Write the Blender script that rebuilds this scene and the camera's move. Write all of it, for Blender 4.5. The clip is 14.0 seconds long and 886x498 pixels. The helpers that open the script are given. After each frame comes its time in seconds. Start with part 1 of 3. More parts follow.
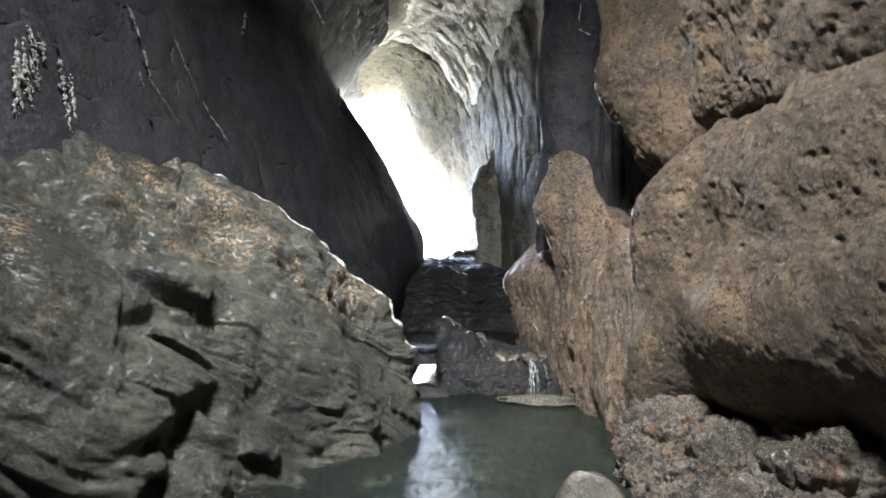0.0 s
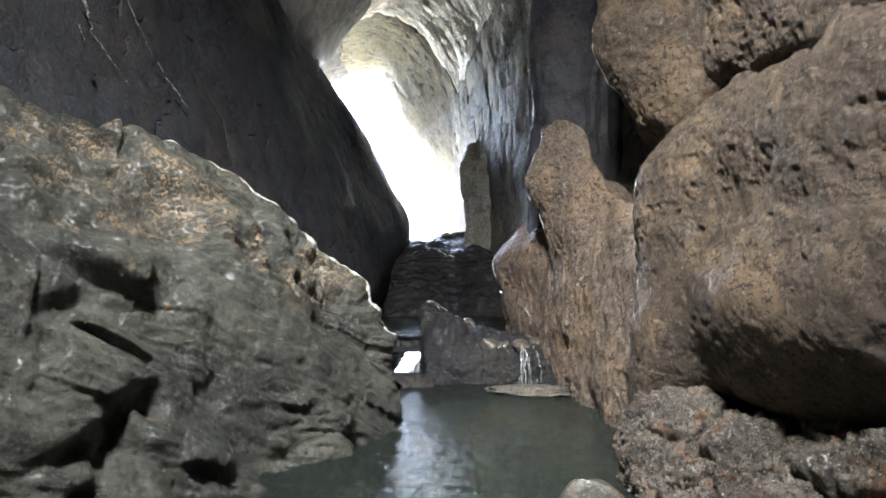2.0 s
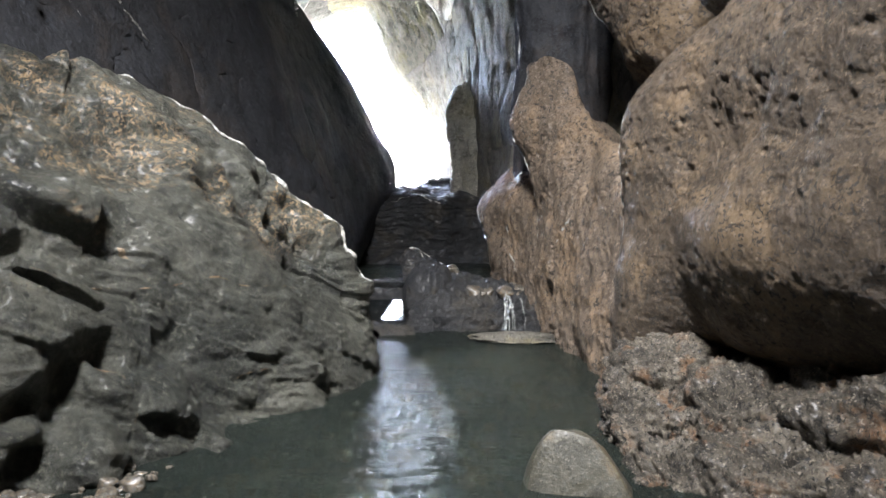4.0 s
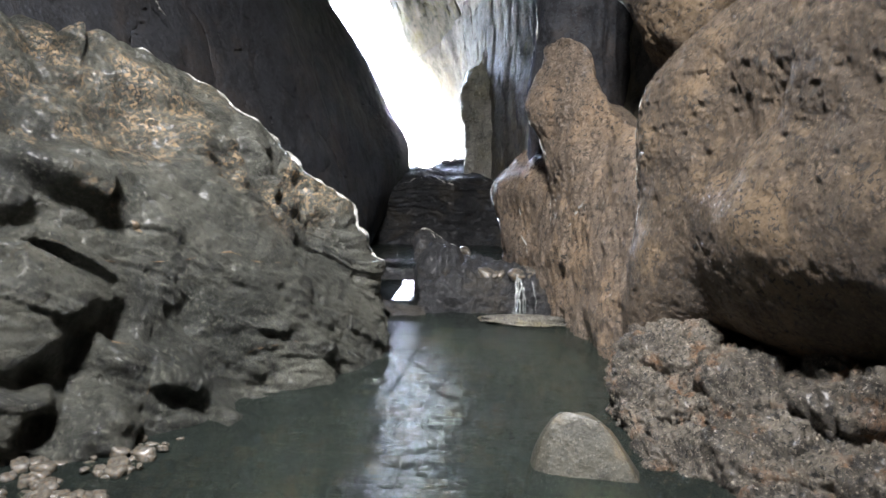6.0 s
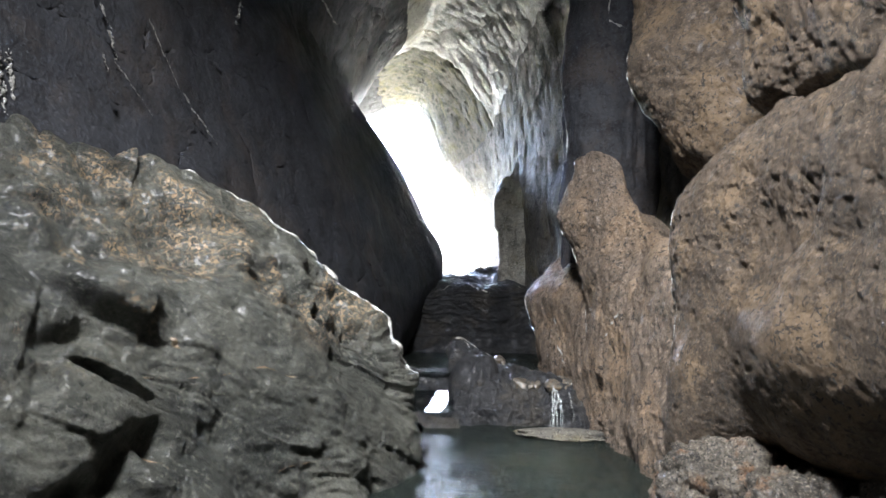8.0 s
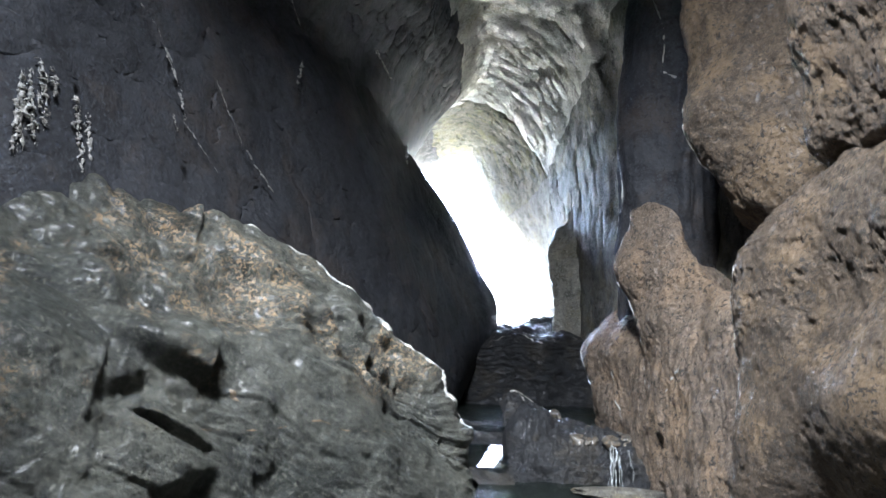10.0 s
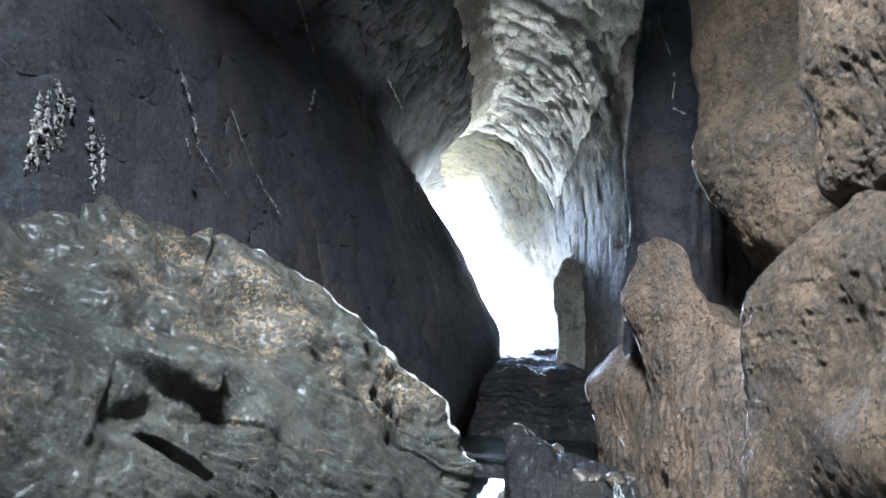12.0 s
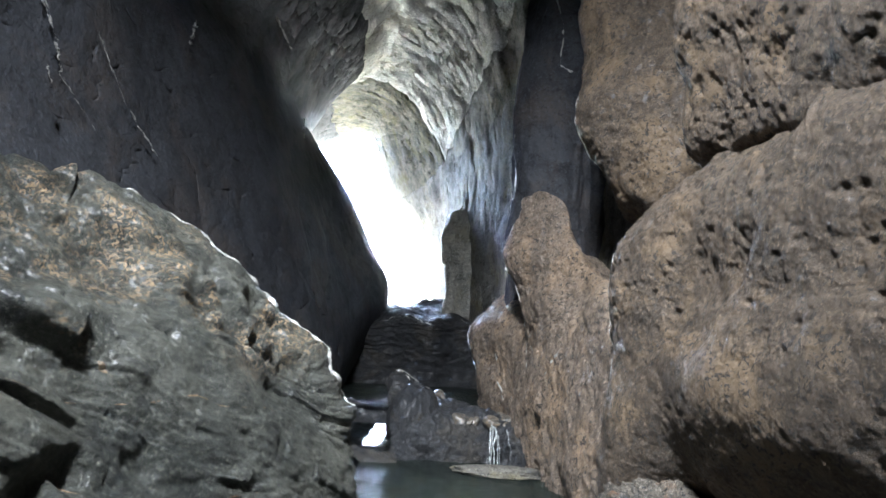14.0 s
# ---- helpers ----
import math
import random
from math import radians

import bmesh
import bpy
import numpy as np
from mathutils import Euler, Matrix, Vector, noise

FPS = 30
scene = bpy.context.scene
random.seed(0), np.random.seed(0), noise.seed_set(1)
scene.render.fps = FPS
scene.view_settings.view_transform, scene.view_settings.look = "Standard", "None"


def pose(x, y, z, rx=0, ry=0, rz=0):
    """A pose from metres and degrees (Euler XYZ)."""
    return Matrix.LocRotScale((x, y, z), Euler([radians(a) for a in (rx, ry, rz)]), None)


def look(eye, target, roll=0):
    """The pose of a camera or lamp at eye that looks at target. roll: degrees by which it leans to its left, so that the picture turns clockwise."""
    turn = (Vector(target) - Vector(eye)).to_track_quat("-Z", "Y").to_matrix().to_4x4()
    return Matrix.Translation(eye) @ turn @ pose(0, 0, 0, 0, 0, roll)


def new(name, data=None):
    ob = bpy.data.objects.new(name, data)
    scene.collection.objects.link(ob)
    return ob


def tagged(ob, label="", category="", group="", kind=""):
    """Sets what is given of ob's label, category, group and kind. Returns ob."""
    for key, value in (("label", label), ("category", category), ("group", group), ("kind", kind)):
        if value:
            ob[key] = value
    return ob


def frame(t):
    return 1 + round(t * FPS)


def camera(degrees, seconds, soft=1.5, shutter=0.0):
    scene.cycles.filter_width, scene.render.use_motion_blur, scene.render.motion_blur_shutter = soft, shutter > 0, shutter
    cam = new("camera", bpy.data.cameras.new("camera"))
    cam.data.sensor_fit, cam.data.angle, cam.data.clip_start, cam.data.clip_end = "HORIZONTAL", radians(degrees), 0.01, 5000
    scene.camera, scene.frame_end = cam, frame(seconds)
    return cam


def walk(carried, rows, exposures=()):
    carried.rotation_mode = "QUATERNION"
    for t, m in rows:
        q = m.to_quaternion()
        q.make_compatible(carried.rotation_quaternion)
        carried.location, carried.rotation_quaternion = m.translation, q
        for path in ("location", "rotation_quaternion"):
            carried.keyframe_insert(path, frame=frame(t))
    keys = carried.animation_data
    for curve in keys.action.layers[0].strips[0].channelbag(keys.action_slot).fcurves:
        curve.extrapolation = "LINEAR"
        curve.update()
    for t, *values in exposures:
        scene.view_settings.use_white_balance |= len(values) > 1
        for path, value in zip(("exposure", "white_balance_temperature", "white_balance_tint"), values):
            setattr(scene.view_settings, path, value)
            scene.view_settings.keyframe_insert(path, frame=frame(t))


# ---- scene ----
cam = camera(64.9, 14.0)
EXPOSURE = 5.62
PATH = [
    (0, (0.378, 0.174, 1.397), (0.201, 2.164, 1.493), 0.6),
    (0.5, (0.35, 0.309, 1.385), (0.199, 2.302, 1.462), 0.3),
    (1, (0.372, 0.484, 1.376), (0.232, 2.478, 1.432), 0.3),
    (1.5, (0.411, 0.654, 1.367), (0.245, 2.647, 1.413), 0.7),
    (2, (0.387, 0.842, 1.347), (0.239, 2.836, 1.402), 0.4),
    (2.5, (0.369, 0.995, 1.339), (0.249, 2.991, 1.391), -0.0),
    (3, (0.423, 1.076, 1.333), (0.306, 3.072, 1.337), -0.0),
    (3.5, (0.471, 1.107, 1.32), (0.351, 3.103, 1.272), 0.1),
    (3.7, (0.48, 1.113, 1.313), (0.358, 3.108, 1.246), 0.1),
    (5.8, (0.469, 1.116, 1.29), (0.327, 3.106, 1.14), 1.4),
    (6, (0.476, 1.121, 1.292), (0.32, 3.11, 1.149), 1.4),
    (6.5, (0.478, 1.119, 1.299), (0.292, 3.108, 1.189), 1.5),
    (7, (0.472, 1.119, 1.322), (0.246, 3.106, 1.28), 1.1),
    (7.5, (0.476, 1.112, 1.346), (0.223, 3.094, 1.422), 0.8),
    (8, (0.482, 1.106, 1.359), (0.222, 3.083, 1.511), 1.1),
    (8.5, (0.488, 1.088, 1.359), (0.205, 3.057, 1.564), 1.1),
    (9, (0.488, 1.085, 1.371), (0.164, 3.043, 1.614), 1.1),
    (11.5, (0.447, 1.096, 1.413), (-0.034, 3.007, 1.752), 2.6),
    (12, (0.444, 1.091, 1.417), (0.02, 3.012, 1.78), 3.3),
    (12.5, (0.462, 1.096, 1.419), (0.122, 3.032, 1.789), 3.8),
    (13, (0.481, 1.088, 1.418), (0.243, 3.04, 1.782), 4.0),
    (13.5, (0.5, 1.083, 1.402), (0.344, 3.051, 1.725), 3.9),
    (14, (0.506, 1.097, 1.383), (0.392, 3.078, 1.628), 3.4),
]
walk(cam, [(t, look(eye, target, roll)) for t, eye, target, roll in PATH], [(0, EXPOSURE + 0.05, 6200, 12), (6.5, EXPOSURE + 0.1, 6250, 14), (9, EXPOSURE + 0.15, 5800, 12), (12, EXPOSURE + 0.3, 5450, 10), (13, EXPOSURE + 0.2, 5400, 10), (14, EXPOSURE + 0.15, 5650, 10)])

# ---- light: sky and sun outside the mouth, daylight down a shaft in the roof over the pool ----
SUN_UP, SUN_TURN = 47.0, -28.0
world = bpy.data.worlds.new("sky")
scene.world = world
world.use_nodes = True
wn = world.node_tree.nodes
sky = wn.new("ShaderNodeTexSky")
sky.sky_type, sky.sun_disc, sky.dust_density, sky.ozone_density = "NISHITA", False, 2.5, 0.8
sky.sun_elevation, sky.sun_rotation = radians(SUN_UP), radians(-SUN_TURN)
wn["Background"].inputs["Strength"].default_value = 0.14
world.node_tree.links.new(sky.outputs["Color"], wn["Background"].inputs["Color"])

sun = new("sun", bpy.data.lights.new("sun", "SUN"))
sun.data.energy, sun.data.angle, sun.data.color = 5.0, radians(0.5), (1.0, 0.95, 0.86)
sun.matrix_world = look((-math.sin(radians(SUN_TURN)) * 30, 20 + math.cos(radians(SUN_TURN)) * 30, 30 * math.tan(radians(SUN_UP))), (0, 20, 0))

shaft_light = new("shaft_daylight", bpy.data.lights.new("shaft_daylight", "AREA"))
shaft_light.data.shape, shaft_light.data.size = "DISK", 1.2
shaft_light.data.energy, shaft_light.data.color = 10.0, (1.0, 0.97, 0.92)
shaft_light.data.spread = radians(78)
shaft_light.matrix_world = look((-0.4, 0.6, 7.4), (0.5, 6.7, 0.6))


# ---- shared shapes ----
def hash3(i, seed):
    h = (i[0] * 374761393 + i[1] * 668265263 + i[2] * 2147483647 + seed * 974634541) & 0xFFFFFFFF
    h = ((h ^ (h >> 13)) * 1274126177) & 0xFFFFFFFF
    h = ((h ^ (h >> 15)) * 2246822519) & 0xFFFFFFFF
    return ((h ^ (h >> 16)) & 0xFFFF) / 65535.0 * 2 - 1


def grain(p, size, seed=0):
    """Smooth noise between -1 and 1 over points p (n, 3), one bump about size metres."""
    q = p / np.asarray(size, float)
    base = np.floor(q).astype(np.int64)
    f = q - base
    f = f * f * f * (f * (f * 6 - 15) + 10)
    total = 0.0
    for dx in (0, 1):
        for dy in (0, 1):
            for dz in (0, 1):
                w = (f[:, 0] if dx else 1 - f[:, 0]) * (f[:, 1] if dy else 1 - f[:, 1]) * (f[:, 2] if dz else 1 - f[:, 2])
                total = total + w * hash3((base[:, 0] + dx, base[:, 1] + dy, base[:, 2] + dz), seed)
    return total


def layers(p, size, count, seed=0, fade=0.5):
    return sum(fade ** k * grain(p, np.asarray(size, float) / 2.03 ** k, seed + k) for k in range(count))


def ridges(p, size, count, seed=0, fade=0.5):
    """Sharp crests: 1 on a crest, towards 0 between."""
    return sum(fade ** k * (1 - 2 * np.abs(grain(p, np.asarray(size, float) / 2.1 ** k, seed + k))) for k in range(count))


def facets(p, size, seed, tilt=0.5, drop=0.5):
    """Broken planes: each cell of a jittered lattice is a tilted plane, the foremost one shows."""
    q = p / np.asarray(size, float)
    base = np.floor(q).astype(np.int64)
    best = np.full(len(p), -9.0)
    for dx in (-1, 0, 1):
        for dy in (-1, 0, 1):
            for dz in (-1, 0, 1):
                c = (base[:, 0] + dx, base[:, 1] + dy, base[:, 2] + dz)
                d = q - np.stack([c[k] + 0.5 + 0.4 * hash3(c, seed + k) for k in range(3)], 1)
                plane = 0.3 * hash3(c, seed + 5) + tilt * sum(hash3(c, seed + 6 + k) * d[:, k] for k in range(3)) - drop * (d ** 2).sum(1)
                best = np.maximum(best, plane)
    return best


def spline(a, n, axis):
    """Catmull-Rom through the controls along an axis, n samples."""
    a = np.moveaxis(np.asarray(a, float), axis, 0)
    m = len(a)
    t = np.linspace(0, m - 1, n)
    i = np.minimum(t.astype(int), m - 2)
    f = (t - i).reshape(-1, *[1] * (a.ndim - 1))
    ext = np.concatenate([2 * a[:1] - a[1:2], a, 2 * a[-1:] - a[-2:-1]])
    p0, p1, p2, p3 = ext[i], ext[i + 1], ext[i + 2], ext[i + 3]
    out = 0.5 * (2 * p1 + (p2 - p0) * f + (2 * p0 - 5 * p1 + 4 * p2 - p3) * f ** 2 + (3 * p1 - p0 - 3 * p2 + p3) * f ** 3)
    return np.moveaxis(out, 0, axis)


def loft(profiles, nu, nv):
    return spline(spline(profiles, nu, 0), nv, 1)


def normals(g):
    n = np.cross(np.gradient(g, axis=0), np.gradient(g, axis=1))
    return n / np.maximum(np.linalg.norm(n, axis=2, keepdims=True), 1e-9)


def push(g, amount):
    """Moves a grid along its normals by amount (one value a point)."""
    return g + normals(g) * amount.reshape(g.shape[0], g.shape[1], 1)


def grid_mesh(name, g, material, wrap=False, gap=None):
    nu, nv = g.shape[:2]
    idx = np.arange(nu * nv).reshape(nu, nv)
    if wrap:
        idx = np.concatenate([idx, idx[:, :1]], axis=1)
    quads = np.stack([idx[:-1, :-1], idx[1:, :-1], idx[1:, 1:], idx[:-1, 1:]], -1).reshape(-1, 4)
    if gap is not None:
        quads = quads[~gap(g.reshape(-1, 3)[quads].mean(1))]
    me = bpy.data.meshes.new(name)
    me.vertices.add(nu * nv)
    me.vertices.foreach_set("co", g.reshape(-1).astype(np.float32))
    me.loops.add(quads.size)
    me.loops.foreach_set("vertex_index", quads.reshape(-1).astype(np.int32))
    me.polygons.add(len(quads))
    me.polygons.foreach_set("loop_start", np.arange(0, quads.size, 4, dtype=np.int32))
    me.polygons.foreach_set("use_smooth", np.ones(len(quads), bool))
    me.materials.append(material)
    me.update(calc_edges=True)
    return me


def sphere_grid(nu, nv):
    """Unit sphere as a closed grid, poles up and down."""
    th = np.linspace(0.0, math.pi, nu)[:, None]
    ph = np.linspace(0, 2 * math.pi, nv, endpoint=False)[None, :]
    return np.stack([np.sin(th) * np.cos(ph), np.sin(th) * np.sin(ph), np.cos(th) + 0 * ph], -1)


def stone(name, material, size, seed, rough=0.18, flat=0.0, nu=40, nv=64, square=0.0):
    """A loose stone about its own centre: a lumpy, faceted ball."""
    d = sphere_grid(nu, nv)
    p = d.reshape(-1, 3)
    if square:
        r = (np.abs(p) ** (2 + 6 * square)).sum(1) ** (-1 / (2 + 6 * square))
    else:
        r = np.ones(len(p))
    off = np.array([seed * 7.3, seed * 3.1, seed * 5.7])
    r = r * (1 + rough * layers(p + off, 1.1, 5, seed, 0.55) + 0.35 * rough * ridges(p + off, 0.7, 3, seed + 9))
    p = p * r[:, None] * np.asarray(size, float)
    if flat:
        p[:, 2] = np.maximum(p[:, 2], -flat * size[2])
    return grid_mesh(name, p.reshape(nu, nv, 3), material, wrap=True)


# ---- materials ----
# the beds of the rock dip towards the mouth and the pool
DIP, ACROSS = Vector((0.42, 0.78, -0.46)).normalized(), Vector((0.88, -0.47, 0.0)).normalized()
BEDDING = Matrix((DIP, ACROSS, DIP.cross(ACROSS))).to_euler()


def wet_rock(name, dark, light, patch, patch_amount, rough, scale=1.0, bump=0.5, speck=0.0, speck_colour=(0.02, 0.02, 0.018), coat=0.4, gritty=0.0, strata=0.4, grime=0.35, flecks=1.45, band=None):
    """Rock in two tones with stains of a third colour, pits and fine relief."""
    mat = bpy.data.materials.new(name)
    mat.use_nodes = True
    nt = mat.node_tree
    N, L = nt.nodes, nt.links
    bsdf = N["Principled BSDF"]
    co = N.new("ShaderNodeTexCoord")

    def noise_tex(size, detail=6, rough_=0.6, distort=0.0):
        n = N.new("ShaderNodeTexNoise")
        n.inputs["Scale"].default_value, n.inputs["Detail"].default_value = size * scale, detail
        n.inputs["Roughness"].default_value, n.inputs["Distortion"].default_value = rough_, distort
        L.new(co.outputs["Object"], n.inputs["Vector"])
        return n.outputs["Fac"]

    def ramp(fac, lo, hi):
        r = N.new("ShaderNodeMapRange")
        r.inputs["From Min"].default_value, r.inputs["From Max"].default_value = lo, hi
        L.new(fac, r.inputs["Value"])
        return r.outputs["Result"]

    def mix(fac, a, b):
        m = N.new("ShaderNodeMix")
        m.data_type = "RGBA"
        for key, v in ((0, fac), (6, a), (7, b)):
            if isinstance(v, tuple):
                m.inputs[key].default_value = (*v, 1)
            elif isinstance(v, float):
                m.inputs[key].default_value = v
            else:
                L.new(v, m.inputs[key])
        return m.outputs[2]

    big, mid, fine = noise_tex(0.9, 5), noise_tex(5.0, 8, 0.65, 0.6), noise_tex(42.0, 6, 0.7)
    col = mix(ramp(big, 0.35, 0.65), dark, light)
    col = mix(ramp(mid, 0.48, 0.66), col, tuple(c * (0.35 + 0.25 + 0.5 * (0.35 - grime)) for c in dark))
    stain = ramp(noise_tex(1.3, 9, 0.7, 0.3), 0.5, 0.6)
    gate = ramp(noise_tex(34.0, 4, 0.6, 0.8), 0.5 - 0.4 * (1 - gritty), 0.57 - 0.1 * (1 - gritty))
    m = N.new("ShaderNodeMath")
    m.operation = "MULTIPLY"
    L.new(stain, m.inputs[0])
    L.new(gate, m.inputs[1])
    m2 = N.new("ShaderNodeMath")
    m2.operation = "MULTIPLY"
    m2.inputs[1].default_value = patch_amount
    L.new(m.outputs[0], m2.inputs[0])
    if band:
        xyz, m3 = N.new("ShaderNodeSeparateXYZ"), N.new("ShaderNodeMath")
        L.new(co.outputs["Object"], xyz.inputs["Vector"])
        m3.operation = "MULTIPLY"
        L.new(m2.outputs[0], m3.inputs[0])
        L.new(ramp(xyz.outputs["Z"], band[0], band[1]), m3.inputs[1])
        m2 = m3
    col = mix(m2.outputs[0], col, patch)
    col = mix(ramp(fine, 0.54, 0.64), col, tuple(min(1, c * flecks) for c in light))
    col = mix(ramp(noise_tex(23.0, 8, 0.7, 0.9), 0.55, 0.64), col, tuple(c * (0.85 - 1.3 * grime) for c in dark))
    if speck:
        sp = ramp(noise_tex(21.0, 5, 0.6, 1.2), 0.6 - 0.08 * speck, 0.64 - 0.08 * speck)
        col = mix(sp, col, speck_colour)
    L.new(col, bsdf.inputs["Base Color"])
    rr = N.new("ShaderNodeMapRange")
    rr.inputs["To Min"].default_value, rr.inputs["To Max"].default_value = rough[0], rough[1]
    L.new(mid, rr.inputs["Value"])
    rr.inputs["From Min"].default_value, rr.inputs["From Max"].default_value = 0.3, 0.7
    L.new(rr.outputs["Result"], bsdf.inputs["Roughness"])
    bsdf.inputs["Coat Weight"].default_value, bsdf.inputs["Coat Roughness"].default_value = coat, 0.26
    turn, mp = N.new("ShaderNodeMapping"), N.new("ShaderNodeMapping")
    turn.inputs["Rotation"].default_value = BEDDING
    mp.inputs["Scale"].default_value = (2.5 * scale, 6 * scale, 24 * scale)
    L.new(co.outputs["Object"], turn.inputs["Vector"])
    L.new(turn.outputs["Vector"], mp.inputs["Vector"])
    st = N.new("ShaderNodeTexNoise")
    st.inputs["Scale"].default_value, st.inputs["Detail"].default_value, st.inputs["Roughness"].default_value, st.inputs["Distortion"].default_value = 1.0, 8, 0.65, 0.15
    L.new(mp.outputs["Vector"], st.inputs["Vector"])
    b0 = N.new("ShaderNodeBump")
    b0.inputs["Strength"].default_value, b0.inputs["Distance"].default_value = bump * strata, 0.06
    L.new(st.outputs["Fac"], b0.inputs["Height"])
    b1, b2 = N.new("ShaderNodeBump"), N.new("ShaderNodeBump")
    b1.inputs["Strength"].default_value, b1.inputs["Distance"].default_value = bump, 0.07
    b2.inputs["Strength"].default_value, b2.inputs["Distance"].default_value = bump, 0.022
    L.new(noise_tex(16.0, 8, 0.65, 0.3), b1.inputs["Height"])
    L.new(fine, b2.inputs["Height"])
    L.new(b0.outputs["Normal"], b1.inputs["Normal"])
    L.new(b1.outputs["Normal"], b2.inputs["Normal"])
    L.new(b2.outputs["Normal"], bsdf.inputs["Normal"])
    return mat


ROCK_GREY = wet_rock("grey_limestone", (0.05, 0.055, 0.048), (0.15, 0.152, 0.124), (0.5, 0.36, 0.21), 1.0, (0.28, 0.5), 1.0, 1.2, coat=0.1, gritty=1.0, strata=0.55, grime=0.3, flecks=1.6, band=(0.9, 1.35))
ROCK_BROWN = wet_rock("brown_limestone", (0.082, 0.061, 0.041), (0.142, 0.106, 0.072), (0.25, 0.175, 0.1), 0.7, (0.5, 0.75), 1.0, 1.0, 0.4, (0.045, 0.038, 0.03), coat=0.05, strata=0.05, grime=0.28, flecks=1.6)
ROCK_BROWN_LIT = wet_rock("brown_limestone_lit", (0.15, 0.116, 0.085), (0.25, 0.195, 0.145), (0.33, 0.23, 0.14), 0.7, (0.42, 0.68), 1.0, 1.0, 0.5, (0.05, 0.043, 0.036), coat=0.08, strata=0.1, grime=0.28, flecks=1.5)
ROCK_CRUST = wet_rock("crusted_limestone", (0.05, 0.043, 0.034), (0.3, 0.265, 0.21), (0.32, 0.15, 0.055), 0.7, (0.4, 0.7), 1.6, 1.0, 0.5, coat=0.12, strata=0.1)
ROCK_SHADED = wet_rock("shaded_wall_rock", (0.023, 0.025, 0.03), (0.041, 0.044, 0.051), (0.08, 0.06, 0.045), 0.4, (0.6, 0.85), 0.7, 0.5, coat=0.0)
ROCK_LIT = wet_rock("lit_vault_rock", (0.36, 0.35, 0.3), (0.62, 0.6, 0.52), (0.5, 0.45, 0.28), 0.5, (0.35, 0.6), 0.8, 0.9, coat=0.3, strata=1.0, grime=0.33)
ROCK_MID = wet_rock("grey_vault_rock", (0.1, 0.095, 0.08), (0.2, 0.19, 0.155), (0.25, 0.22, 0.12), 0.6, (0.55, 0.8), 0.8, 0.9, coat=0.05, strata=0.8)
ROCK_MOSSY_DIM = wet_rock("mossy_vault_rock_dim", (0.12, 0.115, 0.08), (0.23, 0.215, 0.14), (0.2, 0.19, 0.07), 0.8, (0.6, 0.85), 1.2, 1.0, coat=0.05, strata=0.6)
STONE_SMOOTH = wet_rock("smooth_boulder", (0.045, 0.044, 0.032), (0.08, 0.076, 0.057), (0.14, 0.1, 0.05), 0.7, (0.4, 0.6), 1.5, 0.2, coat=0.1)
PEBBLE = wet_rock("wet_pebble", (0.04, 0.04, 0.037), (0.19, 0.18, 0.15), (0.24, 0.15, 0.075), 0.6, (0.2, 0.4), 2.5, 0.2)


ROCK_WET_SHADED = wet_rock("wet_shaded_rock", (0.026, 0.028, 0.032), (0.055, 0.057, 0.06), (0.1, 0.085, 0.06), 0.5, (0.4, 0.65), 1.2, 1.0, coat=0.1, strata=0.4)
PALE_GROUND = wet_rock("sunlit_scree", (0.3, 0.27, 0.2), (0.45, 0.42, 0.34), (0.16, 0.2, 0.06), 0.7, (0.8, 0.95), 0.4, 0.6)
WALL_GLINT = wet_rock("painted_wall_glint", (0.3, 0.3, 0.28), (0.5, 0.5, 0.47), (0.2, 0.17, 0.12), 0.3, (0.12, 0.25), 2.0, 0.5, coat=1.0)


def water_material(name, ripple, stretch, soft, clear=1.0, tone=(0.6, 0.7, 0.66), gleam=0.5, ior=1.33):
    mat = bpy.data.materials.new(name)
    mat.use_nodes = True
    N, L = mat.node_tree.nodes, mat.node_tree.links
    bsdf = N["Principled BSDF"]
    bsdf.inputs["Base Color"].default_value = (*tone, 1)
    bsdf.inputs["Roughness"].default_value = soft
    bsdf.inputs["IOR"].default_value = ior
    bsdf.inputs["Specular IOR Level"].default_value = gleam
    bsdf.inputs["Transmission Weight"].default_value = clear
    co, mp, n, b = (N.new(k) for k in ("ShaderNodeTexCoord", "ShaderNodeMapping", "ShaderNodeTexNoise", "ShaderNodeBump"))
    mp.inputs["Scale"].default_value = stretch
    n.inputs["Scale"].default_value, n.inputs["Detail"].default_value = 3.0, 3
    b.inputs["Strength"].default_value, b.inputs["Distance"].default_value = 1.0, ripple
    L.new(co.outputs["Object"], mp.inputs["Vector"])
    L.new(mp.outputs["Vector"], n.inputs["Vector"])
    L.new(n.outputs["Fac"], b.inputs["Height"])
    L.new(b.outputs["Normal"], bsdf.inputs["Normal"])
    return mat


WATER = water_material("pool_water", 0.03, (0.9, 3.2, 1.0), 0.22, 0.95, (0.22, 0.28, 0.25), 0.03, 1.08)
CHUTE = water_material("running_water", 0.001, (1.0, 1.0, 1.0), 0.03)
FALLING = water_material("falling_water", 0.03, (6.0, 6.0, 0.8), 0.1, 0.75, (0.85, 0.9, 0.9))


# ---- the cave: a leaning passage from the rear to the mouth ----
def ring(y, points):
    return [(x, y, z) for x, z in points]


RINGS = [
    ring(-12.5, [(-3.0, -0.3), (-3.5, 1.5), (-3.6, 3.0), (-3.4, 4.4), (-2.8, 5.4), (-1.4, 6.0), (0.0, 6.2), (1.3, 6.0), (2.8, 5.0), (3.3, 3.2), (3.3, 1.6), (3.0, -0.3)]),
